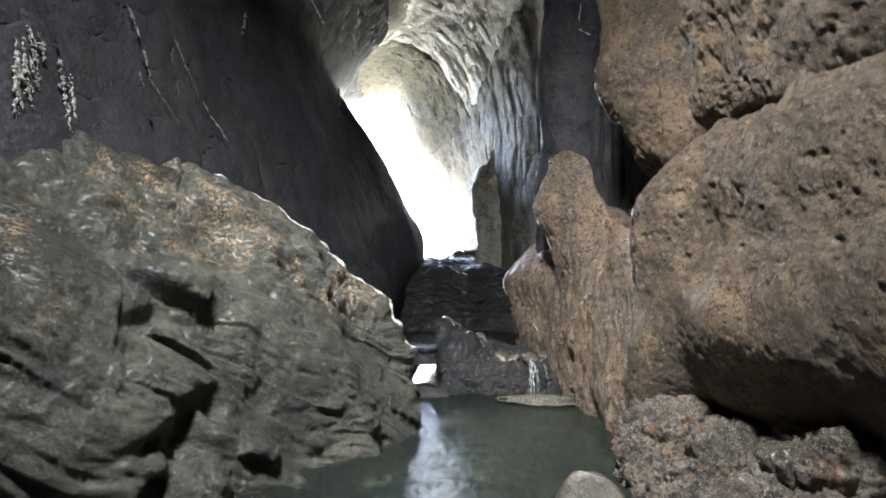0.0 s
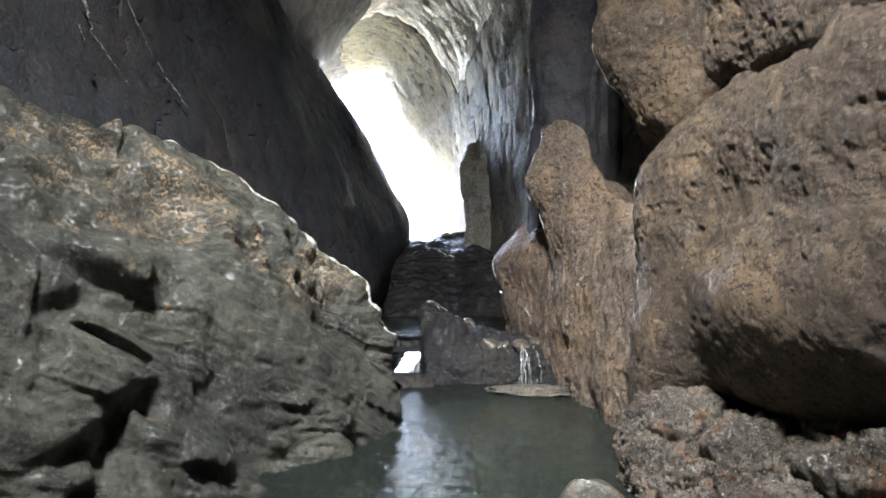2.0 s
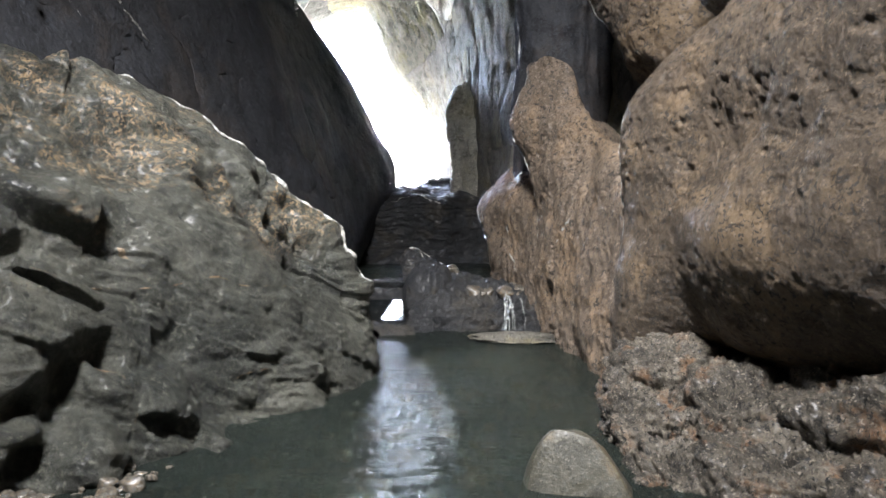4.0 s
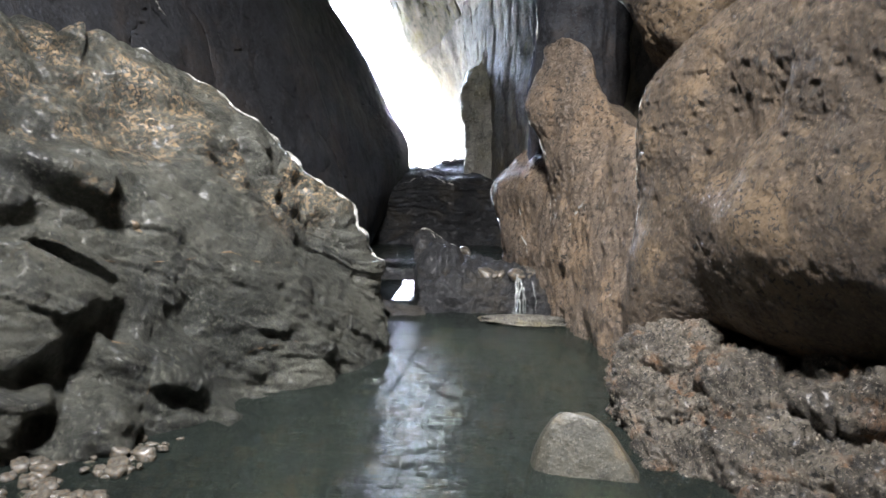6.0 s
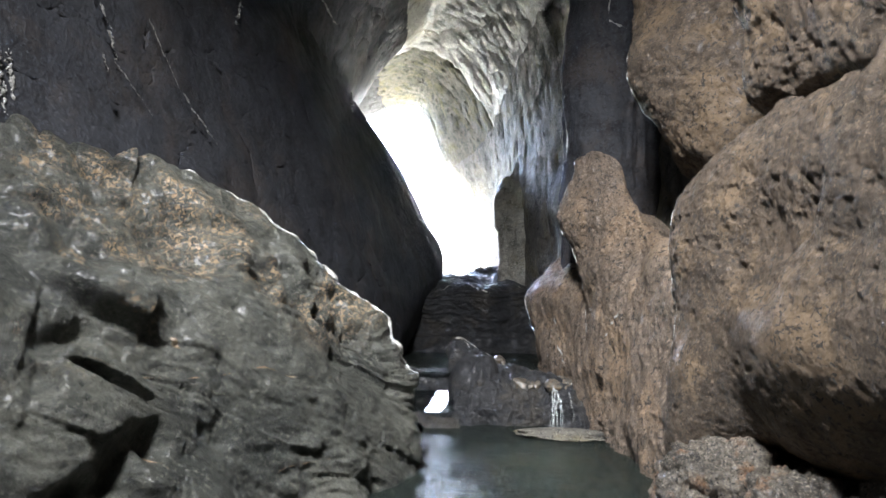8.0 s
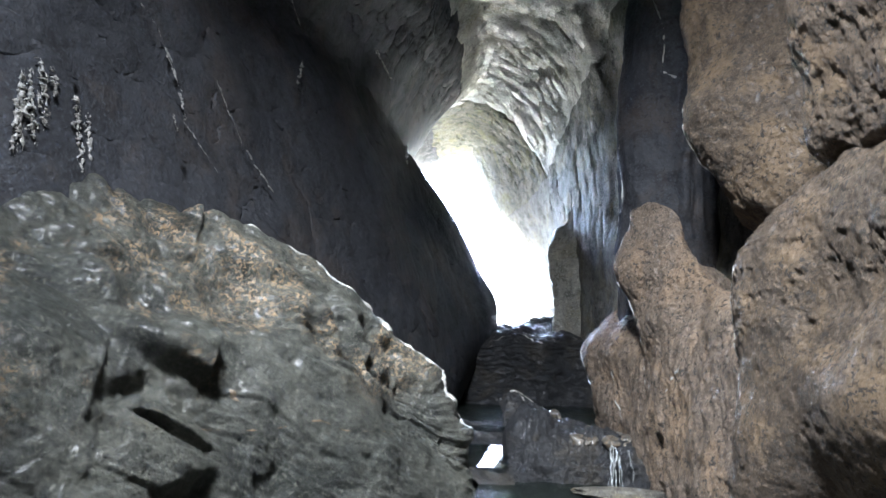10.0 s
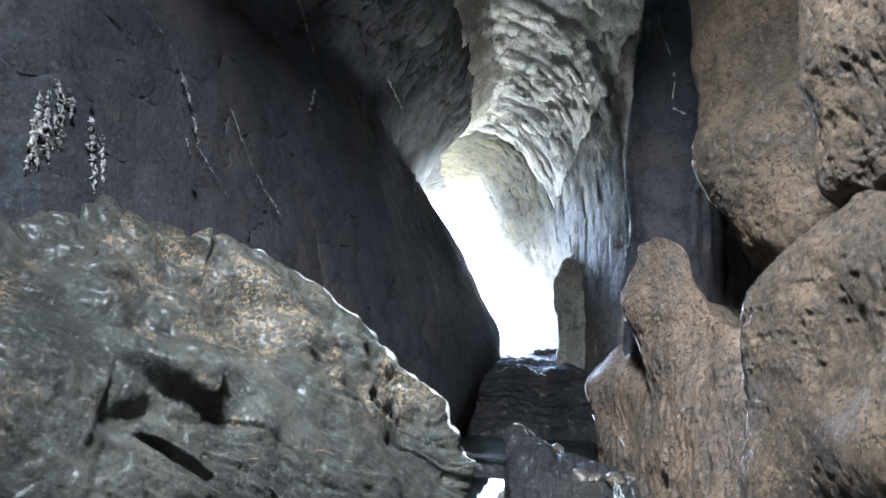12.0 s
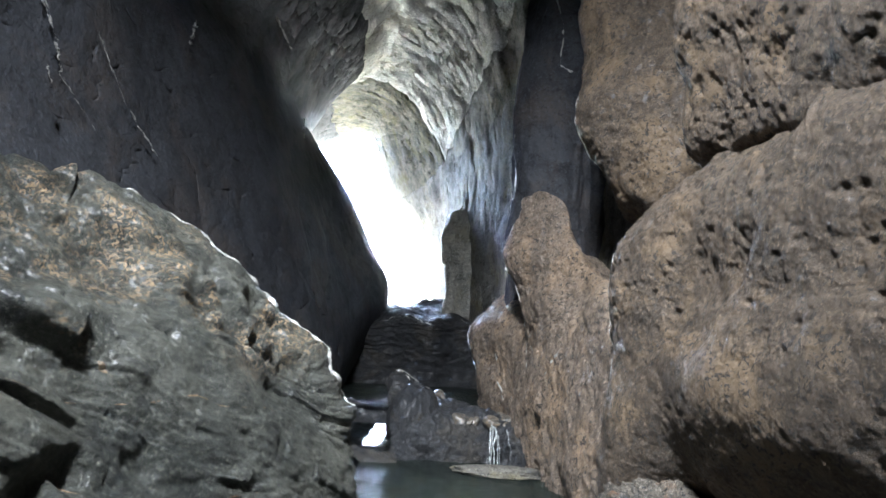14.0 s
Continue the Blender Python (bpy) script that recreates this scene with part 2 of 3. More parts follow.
    ring(-1.5, [(-3.2, -0.3), (-3.7, 1.4), (-3.8, 3.0), (-3.8, 4.6), (-3.2, 6.0), (-2.0, 6.8), (-0.4, 7.2), (1.4, 6.9), (3.0, 5.8), (3.7, 3.6), (3.6, 1.6), (3.3, -0.3)]),
    ring(3.5, [(-2.9, -0.3), (-3.3, 1.3), (-3.5, 2.8), (-3.7, 4.2), (-3.9, 5.6), (-2.6, 7.2), (-1.6, 8.0), (0.6, 8.2), (2.8, 7.0), (3.5, 4.6), (3.5, 2.2), (3.4, -0.3)]),
    ring(7.0, [(-2.3, -0.3), (-2.8, 1.2), (-3.15, 2.8), (-3.45, 4.2), (-3.8, 5.6), (-2.5, 7.3), (-1.8, 8.6), (0.3, 8.8), (2.3, 7.6), (2.9, 5.2), (2.9, 2.4), (2.7, -0.3)]),
    ring(10.0, [(-1.9, -0.1), (-2.35, 1.2), (-2.8, 3.0), (-3.15, 4.4), (-3.5, 5.8), (-2.4, 7.4), (-1.8, 8.8), (-0.1, 8.9), (1.6, 7.6), (2.4, 5.2), (2.4, 2.6), (2.3, -0.1)]),
    ring(13.0, [(-2.3, 0.1), (-2.2, 1.5), (-2.6, 2.9), (-3.0, 4.2), (-3.6, 5.6), (-2.6, 7.4), (-1.8, 8.6), (-0.5, 8.5), (0.9, 7.2), (1.5, 5.0), (1.5, 2.6), (1.5, 0.1)]),
    ring(16.0, [(-2.8, 0.3), (-1.95, 1.95), (-2.4, 3.0), (-3.0, 4.15), (-4.0, 5.5), (-3.0, 7.3), (-2.0, 8.3), (-1.0, 8.0), (0.25, 6.6), (0.6, 4.8), (0.6, 2.8), (0.6, 0.3)]),
    ring(19.0, [(-2.0, 0.9), (-2.7, 2.1), (-3.55, 4.0), (-4.6, 5.8), (-5.2, 7.0), (-4.2, 7.8), (-2.8, 8.1), (-1.6, 7.5), (-0.6, 5.9), (-0.05, 4.3), (0.1, 2.9), (0.1, 0.9)]),
    ring(22.0, [(-2.8, 1.0), (-3.4, 2.1), (-4.3, 4.2), (-5.2, 6.0), (-5.4, 7.1), (-4.5, 7.65), (-3.6, 7.85), (-2.75, 7.7), (-1.95, 5.9), (-0.65, 4.15), (-0.4, 3.0), (-0.5, 1.0)]),
    ring(23.5, [(-3.2, 0.4), (-3.9, 1.8), (-4.7, 4.2), (-5.8, 6.4), (-6.4, 7.9), (-5.0, 8.6), (-3.4, 8.8), (-2.0, 8.5), (-1.0, 6.5), (0.4, 4.6), (0.6, 3.0), (0.8, 0.4)]),
]
shell = loft(RINGS, 460, 560)
SPAN = 560 / 11
sp = shell.reshape(-1, 3)
across = np.tile(np.arange(560) / SPAN, 460)
slant = sp @ np.array([[1, 0, 0], [0, 1, 0.3], [0.45, 0, 1]]).T
calm = np.clip((24.0 - sp[:, 1]) / 12, 0.3, 1)
leftness = np.clip(5.2 - across, 0, 1)
flow = sp @ np.array([[0.86, 0.2, -0.47], [-0.2, 0.98, 0.05], [0.47, 0.05, 0.88]]).T
streaks = ridges(flow, (2.0, 0.7, 0.6), 3, 11) + 0.8 * ridges(flow, (1.1, 0.3, 0.3), 3, 13, 0.6)
warped = sp + 0.5 * np.stack([grain(sp, 1.3, 61 + k) for k in range(3)], 1)
creased = 0.05 * ridges(sp, (0.6, 0.8, 1.6), 4, 77, 0.55) + 0.07 * facets(sp, (0.6, 0.9, 0.9), 81, 1.0, 0.5)
plain = 0.08 * layers(slant, (1.6, 2.2, 1.6), 3, 3)
rough_vault = 0.08 * layers(slant, (1.6, 2.0, 1.6), 2, 3) + 0.05 * streaks + 0.05 * facets(flow, (1.4, 0.5, 0.5), 83, 1.0, 0.5)
shell = push(shell, -calm * (leftness * (plain + 0.06 * layers(warped, (0.9, 1.2, 1.8), 2, 5) + 0.012 * layers(sp, 0.25, 3, 17)) + (1 - leftness) * (rough_vault * np.clip(8.6 - across, 0, 1) + np.clip(across - 7.6, 0, 1) * (0.09 * layers(warped, (1.6, 1.2, 2.4), 3, 19, 0.5) + creased))))


def shaft(mid):
    """The daylight shaft in the roof, over the pool."""
    return (np.hypot(mid[:, 0] + 0.4, mid[:, 1] - 0.6) < 0.9) & (mid[:, 2] > 5.0)


def shell_part(name, a, b, material, label, category, rows=slice(None)):
    ob = new(name, grid_mesh(name, shell[rows, a:b], material, gap=shaft))
    thick = ob.modifiers.new("thickness", "SOLIDIFY")
    thick.thickness, thick.offset = 0.5, 1.0
    return tagged(ob, label, category, kind="structure")


shell_part("wall_left", 0, 267, ROCK_SHADED, "wet leaning cave wall with folds, shade painted in as dark colour", "cave wall")
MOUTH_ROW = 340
shell_part("ceiling", 266, 416, ROCK_LIT, "streaked cave vault, mouth light painted in as pale colour", "cave ceiling", slice(0, MOUTH_ROW + 1))
shell_part("ceiling_mouth", 266, 416, ROCK_MOSSY_DIM, "yellowish mossy rock over the cave mouth, coloured darker against its glare", "cave ceiling", slice(MOUTH_ROW, None))
shell_part("wall_right", 415, 560, ROCK_MID, "grey wet cave wall with thin ridges", "cave wall")


# the closed rear wall
def rear_wall():
    xs, zs = np.linspace(-4.5, 4.5, 46), np.linspace(-1, 6.5, 39)
    verts = [(x, -12.4 + 0.25 * noise.noise((x, 0, z)) + s, z) for s in (0, -0.5) for x in xs for z in zs]
    faces, nz = [], len(zs)
    for i in range(len(xs) - 1):
        for j in range(nz - 1):
            for o in (0, len(xs) * nz):
                a = o + i * nz + j
                faces.append((a, a + nz, a + nz + 1, a + 1))
    me = bpy.data.meshes.new("wall_rear")
    me.from_pydata(verts, [], faces)
    me.materials.append(ROCK_SHADED)
    return tagged(new("wall_rear", me), "dark rear cave wall", "cave wall", kind="structure")


rear_wall()

# ground: pool bed, steps of the stream, and the land outside as one sheet
BED = [
    [(-4.5, -13, -0.5), (-1.5, -13, -0.4), (1.5, -13, -0.4), (4.5, -13, -0.5)],
    [(-4.5, 2, -0.2), (-1.5, 2, -0.35), (1.5, 2, -0.45), (4.5, 2, -0.2)],
    [(-4.5, 5, -0.3), (-1.5, 5, -0.25), (1.5, 5, -0.5), (4.5, 5, -0.3)],
    [(-4.5, 8.5, -0.4), (-1.5, 8.5, -0.45), (1.5, 8.5, -0.4), (4.5, 8.5, -0.4)],
    [(-4.5, 10.5, 0.2), (-1.5, 10.5, 0.15), (1.5, 10.5, 0.15), (4.5, 10.5, 0.2)],
    [(-4.5, 15, 0.2), (-1.5, 15, 0.1), (1.5, 15, 0.1), (4.5, 15, 0.2)],
    [(-4.5, 17.5, 1.0), (-1.5, 17.5, 1.0), (1.5, 17.5, 1.0), (4.5, 17.5, 1.0)],
    [(-5, 24, 1.2), (-1.5, 24, 1.2), (1.5, 24, 1.2), (5, 24, 1.2)],
]
bed = loft(BED, 260, 120)
bp = bed.reshape(-1, 3)
bed = push(bed, 0.06 * layers(bp, 0.5, 4, 31))
tagged(new("ground", grid_mesh("ground", bed, PEBBLE)), "dark gravel bed of the cave stream", "stream bed", kind="structure")


OUTSIDE = [[(-160, y, z + 4), (-40, y, z + 2), (-8, y, z), (2, y, z), (40, y, z + 2), (160, y, z + 4)]
           for y, z in ((23.2, 0.9), (27, 1.6), (32, 3.6), (38, 6.0), (60, 9.0), (140, 12.0), (400, 16.0))]
outside = loft(OUTSIDE, 200, 200)
op = outside.reshape(-1, 3)
outside = push(outside, 0.3 * layers(op, 3.0, 5, 35))
tagged(new("ground_outside", grid_mesh("ground_outside", outside, PALE_GROUND)), "sunlit pale stony hillside outside the cave", "hillside", kind="structure")


def water_sheet(name, x0, x1, y0, y1, z, label):
    me = bpy.data.meshes.new(name)
    me.from_pydata([(x0, y0, z), (x1, y0, z), (x1, y1, z), (x0, y1, z)], [], [(0, 1, 2, 3)])
    me.materials.append(WATER)
    return tagged(new(name, me), label, "pool", kind="structure")


water_sheet("water", -4.4, 4.4, -12.3, 9.6, 0.0, "still dark greenish cave pool")
water_sheet("water_upper", -3.2, 2.0, 10.3, 16.9, 0.42, "still dark upper cave pool")


# ---- big rocks ----
ob_grid = {}


def part(name, mesh, parent, label=""):
    ob = new(name, mesh)
    ob.parent = parent
    return tagged(ob, label)


def vein(name, owner, path, width, material, seed, label):
    """A raised strip along a path (u, v) over the owner: mineral veins, painted glints."""
    ob, g, out = ob_grid[owner]
    nu, nv = g.shape[:2]
    uv = spline(np.array(path, float), 30 * len(path), 0)
    i = np.clip((uv[:, 0] * (nu - 1)).round().astype(int), 1, nu - 2)
    j = np.clip((uv[:, 1] * (nv - 1)).round().astype(int), 1, nv - 2)
    line, n = g[i, j], out * normals(g)[i, j]
    for _ in range(3):
        line[1:-1] = (line[:-2] + 2 * line[1:-1] + line[2:]) / 4
    along = np.gradient(line, axis=0)
    side = np.cross(along, n)
    side /= np.maximum(np.linalg.norm(side, axis=1, keepdims=True), 1e-6)
    t = np.linspace(0, 1, len(line))
    r = width * np.clip(0.25 + 1.3 * grain(line, 0.06, seed) + 0.8 * grain(line, 0.25, seed + 1), 0.02, 1.8) * np.clip(np.minimum(t, 1 - t) * 10, 0.1, 1)
    ang = np.linspace(0, 2 * math.pi, 10, endpoint=False)
    tube = line[:, None] + r[:, None, None] * (np.cos(ang)[None, :, None] * side[:, None] + 0.5 * np.sin(ang)[None, :, None] * n[:, None])
    return part(name, grid_mesh(name, tube, material, wrap=True), ob, label)



def crest(owner, first, last, seen_from, width, seed, label, lean=0.5, upright=False):
    """Pale strip painted as rim light along the owner's camera-side outline, between two stations."""
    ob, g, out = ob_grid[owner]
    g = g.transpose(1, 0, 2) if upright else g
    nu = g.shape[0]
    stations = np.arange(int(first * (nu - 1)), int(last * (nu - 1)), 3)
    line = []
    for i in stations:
        way = g[i] - seen_from
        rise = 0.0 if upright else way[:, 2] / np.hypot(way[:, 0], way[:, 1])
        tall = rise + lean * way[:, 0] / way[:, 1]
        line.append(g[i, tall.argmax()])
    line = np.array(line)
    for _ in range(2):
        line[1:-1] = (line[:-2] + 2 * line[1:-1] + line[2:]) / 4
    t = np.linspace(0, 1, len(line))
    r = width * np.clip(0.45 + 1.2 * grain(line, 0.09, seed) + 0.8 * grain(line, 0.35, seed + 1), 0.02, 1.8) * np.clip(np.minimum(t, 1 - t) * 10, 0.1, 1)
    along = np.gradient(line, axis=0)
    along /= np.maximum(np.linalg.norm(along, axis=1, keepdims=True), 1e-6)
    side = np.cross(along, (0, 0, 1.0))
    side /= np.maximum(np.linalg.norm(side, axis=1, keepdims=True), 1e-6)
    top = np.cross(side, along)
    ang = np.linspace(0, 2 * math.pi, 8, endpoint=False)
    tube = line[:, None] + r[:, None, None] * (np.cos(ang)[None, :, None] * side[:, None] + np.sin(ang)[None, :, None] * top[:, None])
    return part("rim_glint", grid_mesh("rim_glint", tube, GLINT_PAINT, wrap=True), ob, label)


def rock(name, profiles, nu, nv, material, label, relief, seed, soften=0):
    g = loft(profiles, nu, nv)
    n = normals(g)
    out = 1.0 if (n * (np.array([0.4, 1.0, 1.4]) - g)).sum() > 0 else -1.0
    amount = (out * relief(g.reshape(-1, 3), seed)).reshape(nu, nv)
    for _ in range(soften):
        amount[1:-1] = (amount[:-2] + 2 * amount[1:-1] + amount[2:]) / 4
        amount[:, 1:-1] = (amount[:, :-2] + 2 * amount[:, 1:-1] + amount[:, 2:]) / 4
    g = push(g, amount)
    ob = tagged(new(name, grid_mesh(name, g, material)), label, "rock")
    ob_grid[name] = (ob, g, out)
    return ob


SCOOPS = ((-2.1, 4.45, 1.0, 0.26, 0.2), (-1.72, 4.4, 0.36, 0.24, 0.28), (-1.48, 5.12, 0.6, 0.14, 0.1),
          (-1.46, 6.0, 1.42, 0.24, 0.14), (-1.22, 6.4, 1.25, 0.2, 0.12), (-1.02, 6.6, 1.03, 0.16, 0.1))


def carved(p, seed):
    """Water-carved limestone: broken planes and plates that dip towards the pool, hollows, fine scallops."""
    dip = np.array([0.42, 0.78, -0.46])
    side = np.array([0.88, -0.47, 0.0])
    up = np.cross(dip, side)
    s = p @ np.stack([dip, side, up], 1)
    s = s + 0.07 * np.stack([grain(p, 0.6, seed + k) for k in (21, 22, 23)], 1)
    coarse = facets(s, (1.0, 0.75, 0.45), seed + 1, 0.9, 0.45)
    middle = facets(s, (0.42, 0.34, 0.2), seed + 51, 1.1, 0.5)
    small = facets(s, (0.16, 0.13, 0.07), seed + 61, 1.1, 0.5)
    tiny = facets(s, (0.07, 0.06, 0.035), seed + 66, 1.1, 0.5)
    low = np.clip(1.25 - p[:, 2], 0, 1)
    cut = np.clip(grain(p, 0.7, seed + 71) + 0.6, 0.35, 1)
    holes = 0.0
    for cx, cy, cz, r, depth in SCOOPS:
        d = (p - (cx, cy, cz)) + 0.85 * r * np.stack([layers(p, 0.3, 2, seed + k) for k in (41, 42, 43)], 1)
        holes = holes + depth * np.exp(-((d ** 2).sum(1) / r ** 2) ** 2)
    scallop = ridges(s, (0.3, 0.16, 0.06), 4, seed + 2, 0.55)
    end = np.clip((7.0 - p[:, 1]) / 1.1, 0.3, 1)
    return (end * (0.26 * coarse - 0.08) + end * (0.19 - 0.03 * low) * middle * cut + 0.07 * small * cut + 0.018 * tiny + 0.008 * scallop
            + 0.025 * layers(p, 0.45, 2, seed) - holes)


def pitted(p, seed):
    """Lumpy, pock-marked face with a proud shield near its outer end."""
    line = (p[:, 1] - 4.78) + 0.45 * (p[:, 2] - 2.1) + 0.1 * grain(p, 0.35, seed + 3) + 0.03 * grain(p, 0.1, seed + 4)
    shield = 0.12 / (1 + np.exp(np.clip(line * 30, -50, 50)))
    pits = np.maximum(0, grain(p, 0.06, seed + 12) - 0.25) + np.maximum(0, grain(p, 0.13, seed + 13) - 0.35)
    chips = facets(p + 0.05 * np.stack([grain(p, 0.3, seed + k) for k in (31, 32, 33)], 1), (0.3, 0.3, 0.24), seed + 41, 0.8, 0.5)
    calm_foot = np.clip((p[:, 2] - 0.8) / 0.8, 0.45, 1)
    return shield + 0.07 * layers(p, 0.9, 2, seed) + calm_foot * (0.05 * chips + 0.006 * ridges(p, (0.5, 0.5, 0.4), 5, seed + 4) + 0.014 * layers(p, 0.2, 5, seed + 7, 0.65) - 0.03 * pits)


def fluted(p, seed):
    """The pitted face with thin upright flow ridges towards its foot."""
    foot = np.clip((2.0 - p[:, 2]) / 1.2, 0.15, 1)
    bent = p + 0.08 * np.stack([grain(p, 0.4, seed + k) for k in (51, 52, 53)], 1)
    return pitted(p, seed) + foot * (0.035 * ridges(bent, (0.22, 0.22, 0.9), 3, seed + 55, 0.6) + 0.05 * facets(bent, (0.25, 0.25, 0.5), seed + 57, 1.0, 0.5))


LEFT = [
    [(-2.8, 2.9, -0.5), (-2.9, 3.0, 0.5), (-3.0, 3.2, 1.3), (-3.4, 3.7, 2.15), (-4.1, 4.2, 2.15), (-4.5, 4.8, 0.8)],
    [(-1.62, 4.4, -0.5), (-1.8, 4.35, 0.5), (-2.14, 4.5, 1.35), (-3.0, 4.9, 2.2), (-3.5, 5.7, 2.1), (-3.9, 6.3, 0.8)],
    [(-1.15, 4.95, -0.5), (-1.45, 5.1, 0.5), (-1.85, 5.1, 1.3), (-2.5, 5.65, 2.24), (-2.9, 6.4, 2.05), (-3.2, 7.0, 0.7)],
    [(-0.8, 5.6, -0.5), (-1.08, 5.7, 0.5), (-1.42, 5.75, 1.2), (-1.86, 6.15, 2.03), (-2.1, 6.75, 1.7), (-2.4, 7.4, 0.5)],
    [(-0.54, 6.3, -0.5), (-0.76, 6.4, 0.4), (-1.02, 6.5, 0.9), (-1.12, 6.7, 1.34), (-1.3, 7.2, 1.2), (-1.5, 7.6, 0.1)],
    [(-0.4, 6.75, -0.5), (-0.54, 6.75, 0.1), (-0.64, 6.8, 0.4), (-0.68, 6.85, 0.78), (-0.75, 7.2, 0.6), (-0.9, 7.5, -0.3)],
    [(-0.46, 7.0, -0.5), (-0.52, 7.0, -0.2), (-0.58, 7.0, 0.1), (-0.6, 7.0, 0.35), (-0.6, 7.2, 0.1), (-0.7, 7.3, -0.5)],
]
rock("grey_rock", LEFT, 800, 540, ROCK_GREY, "large grey-green water-carved rock sloping into the pool", carved, 41, 1)

RIGHT = [
    [(3.9, 2.0, 1.0), (3.1, 2.0, 0.7), (2.65, 2.0, 1.3), (2.75, 2.0, 2.0), (2.95, 2.0, 2.9), (3.8, 2.2, 2.9)],
    [(3.7, 3.5, 1.0), (2.8, 3.5, 0.66), (2.28, 3.5, 1.2), (2.32, 3.5, 1.8), (2.45, 3.6, 2.56), (3.4, 4.1, 2.85)],
    [(3.3, 4.8, 1.0), (2.45, 4.8, 0.6), (1.93, 4.7, 1.1), (1.96, 4.75, 1.7), (2.12, 4.8, 2.54), (3.1, 5.5, 2.85)],
    [(3.0, 5.8, 0.9), (2.15, 5.75, 0.5), (1.75, 5.6, 0.95), (1.76, 5.6, 1.7), (1.92, 5.8, 2.6), (2.9, 6.7, 2.85)],
    [(2.6, 6.6, 0.4), (1.56, 6.28, 0.2), (1.42, 6.22, 0.8), (1.54, 6.32, 1.45), (1.6, 6.52, 2.2), (2.6, 7.3, 2.7)],
    [(2.8, 7.2, 0.3), (1.75, 7.3, -0.1), (1.72, 7.3, 0.7), (1.85, 7.3, 1.3), (2.2, 7.3, 2.0), (2.8, 7.4, 2.5)],
]
rock("brown_rock", RIGHT, 520, 420, ROCK_BROWN, "huge brown pitted limestone rock overhanging the pool", pitted, 57)

SLAB = [
    [(3.6, 2.6, 2.7), (2.8, 2.6, 2.75), (2.65, 2.6, 3.6), (2.6, 2.6, 4.6), (3.5, 2.8, 5.2)],
    [(3.4, 4.2, 2.45), (2.4, 4.2, 2.6), (2.2, 4.2, 3.4), (2.2, 4.2, 4.4), (3.2, 4.4, 5.2)],
    [(3.2, 5.4, 2.45), (2.1, 5.3, 2.62), (1.93, 5.3, 3.3), (1.95, 5.3, 4.3), (2.9, 5.6, 5.2)],
    [(3.0, 6.1, 2.5), (1.98, 5.95, 2.7), (1.85, 5.85, 3.4), (1.85, 5.7, 4.2), (2.8, 6.2, 5.2)],
    [(3.0, 6.6, 2.6), (2.5, 6.5, 2.8), (2.4, 6.5, 3.4), (2.4, 6.4, 4.2), (3.0, 6.6, 5.2)],
]
rock("brown_slab", SLAB, 300, 260, ROCK_BROWN, "brown rock slab jutting from the cave wall", pitted, 63)

HANGING = [
    [(3.6, 7.0, 2.4), (3.1, 6.9, 2.75), (3.0, 6.8, 3.3), (3.0, 6.9, 3.9), (3.0, 7.0, 4.7), (3.0, 7.2, 6.3)],
    [(2.9, 7.4, 2.3), (2.2, 7.3, 2.6), (2.12, 7.2, 3.1), (2.05, 7.3, 3.8), (2.15, 7.5, 4.6), (2.05, 7.6, 6.3)],
    [(2.4, 8.3, 2.4), (1.85, 8.0, 2.72), (1.64, 7.85, 3.15), (1.36, 7.9, 3.6), (1.5, 8.1, 4.3), (1.28, 8.2, 6.2)],
    [(2.6, 8.9, 2.4), (2.3, 8.9, 2.8), (2.1, 8.8, 3.2), (1.9, 8.8, 3.6), (1.9, 8.9, 4.3), (1.7, 9.0, 6.2)],
]
rock("hanging_rock", HANGING, 260, 260, ROCK_BROWN, "brown rock bulge hanging over a dark cleft", pitted, 71)

PILLAR = [
    [(1.07, 9.5, 2.93), (0.95, 9.4, 2.52), (1.02, 9.3, 2.0), (1.14, 9.3, 1.48), (1.15, 9.3, 0.84), (1.2, 9.3, -0.4)],
    [(0.96, 8.95, 2.95), (0.77, 8.9, 2.46), (0.85, 8.85, 1.96), (1.02, 8.8, 1.47), (1.09, 8.75, 0.92), (1.2, 8.6, -0.4)],
    [(1.13, 8.7, 3.0), (1.08, 8.5, 2.4), (1.15, 8.4, 1.87), (1.27, 8.2, 1.35), (1.33, 8.0, 0.85), (1.38, 7.7, -0.4)],
    [(1.36, 8.5, 2.84), (1.39, 8.2, 2.25), (1.47, 7.9, 1.74), (1.5, 7.4, 1.25), (1.48, 7.1, 0.8), (1.5, 6.8, -0.4)],
    [(1.55, 8.6, 2.37), (1.61, 7.9, 2.09), (1.62, 7.1, 1.66), (1.58, 6.6, 1.22), (1.56, 6.4, 0.76), (1.6, 6.3, -0.4)],
    [(1.85, 8.8, 2.2), (1.88, 8.0, 1.85), (1.82, 6.9, 1.55), (1.78, 6.3, 1.14), (1.76, 6.0, 0.73), (1.8, 6.0, -0.4)],
]
rock("rock_pillar", PILLAR, 260, 320, ROCK_BROWN_LIT, "tall brown rock rib beside the stream", fluted, 77)

RIB = [
    [(0.9, 13.0, 1.6), (0.7, 12.4, 1.3), (0.8, 12.2, 0.9), (0.9, 12.0, 0.2)],
    [(0.7, 11.0, 1.7), (0.44, 10.8, 1.45), (0.52, 10.6, 1.0), (0.7, 10.3, 0.2)],
    [(1.0, 10.4, 1.95), (0.75, 9.9, 1.5), (0.8, 9.7, 1.0), (0.92, 9.4, 0.0)],
    [(1.4, 9.8, 2.0), (1.15, 9.0, 1.5), (1.2, 8.8, 1.0), (1.25, 8.5, -0.1)],
]
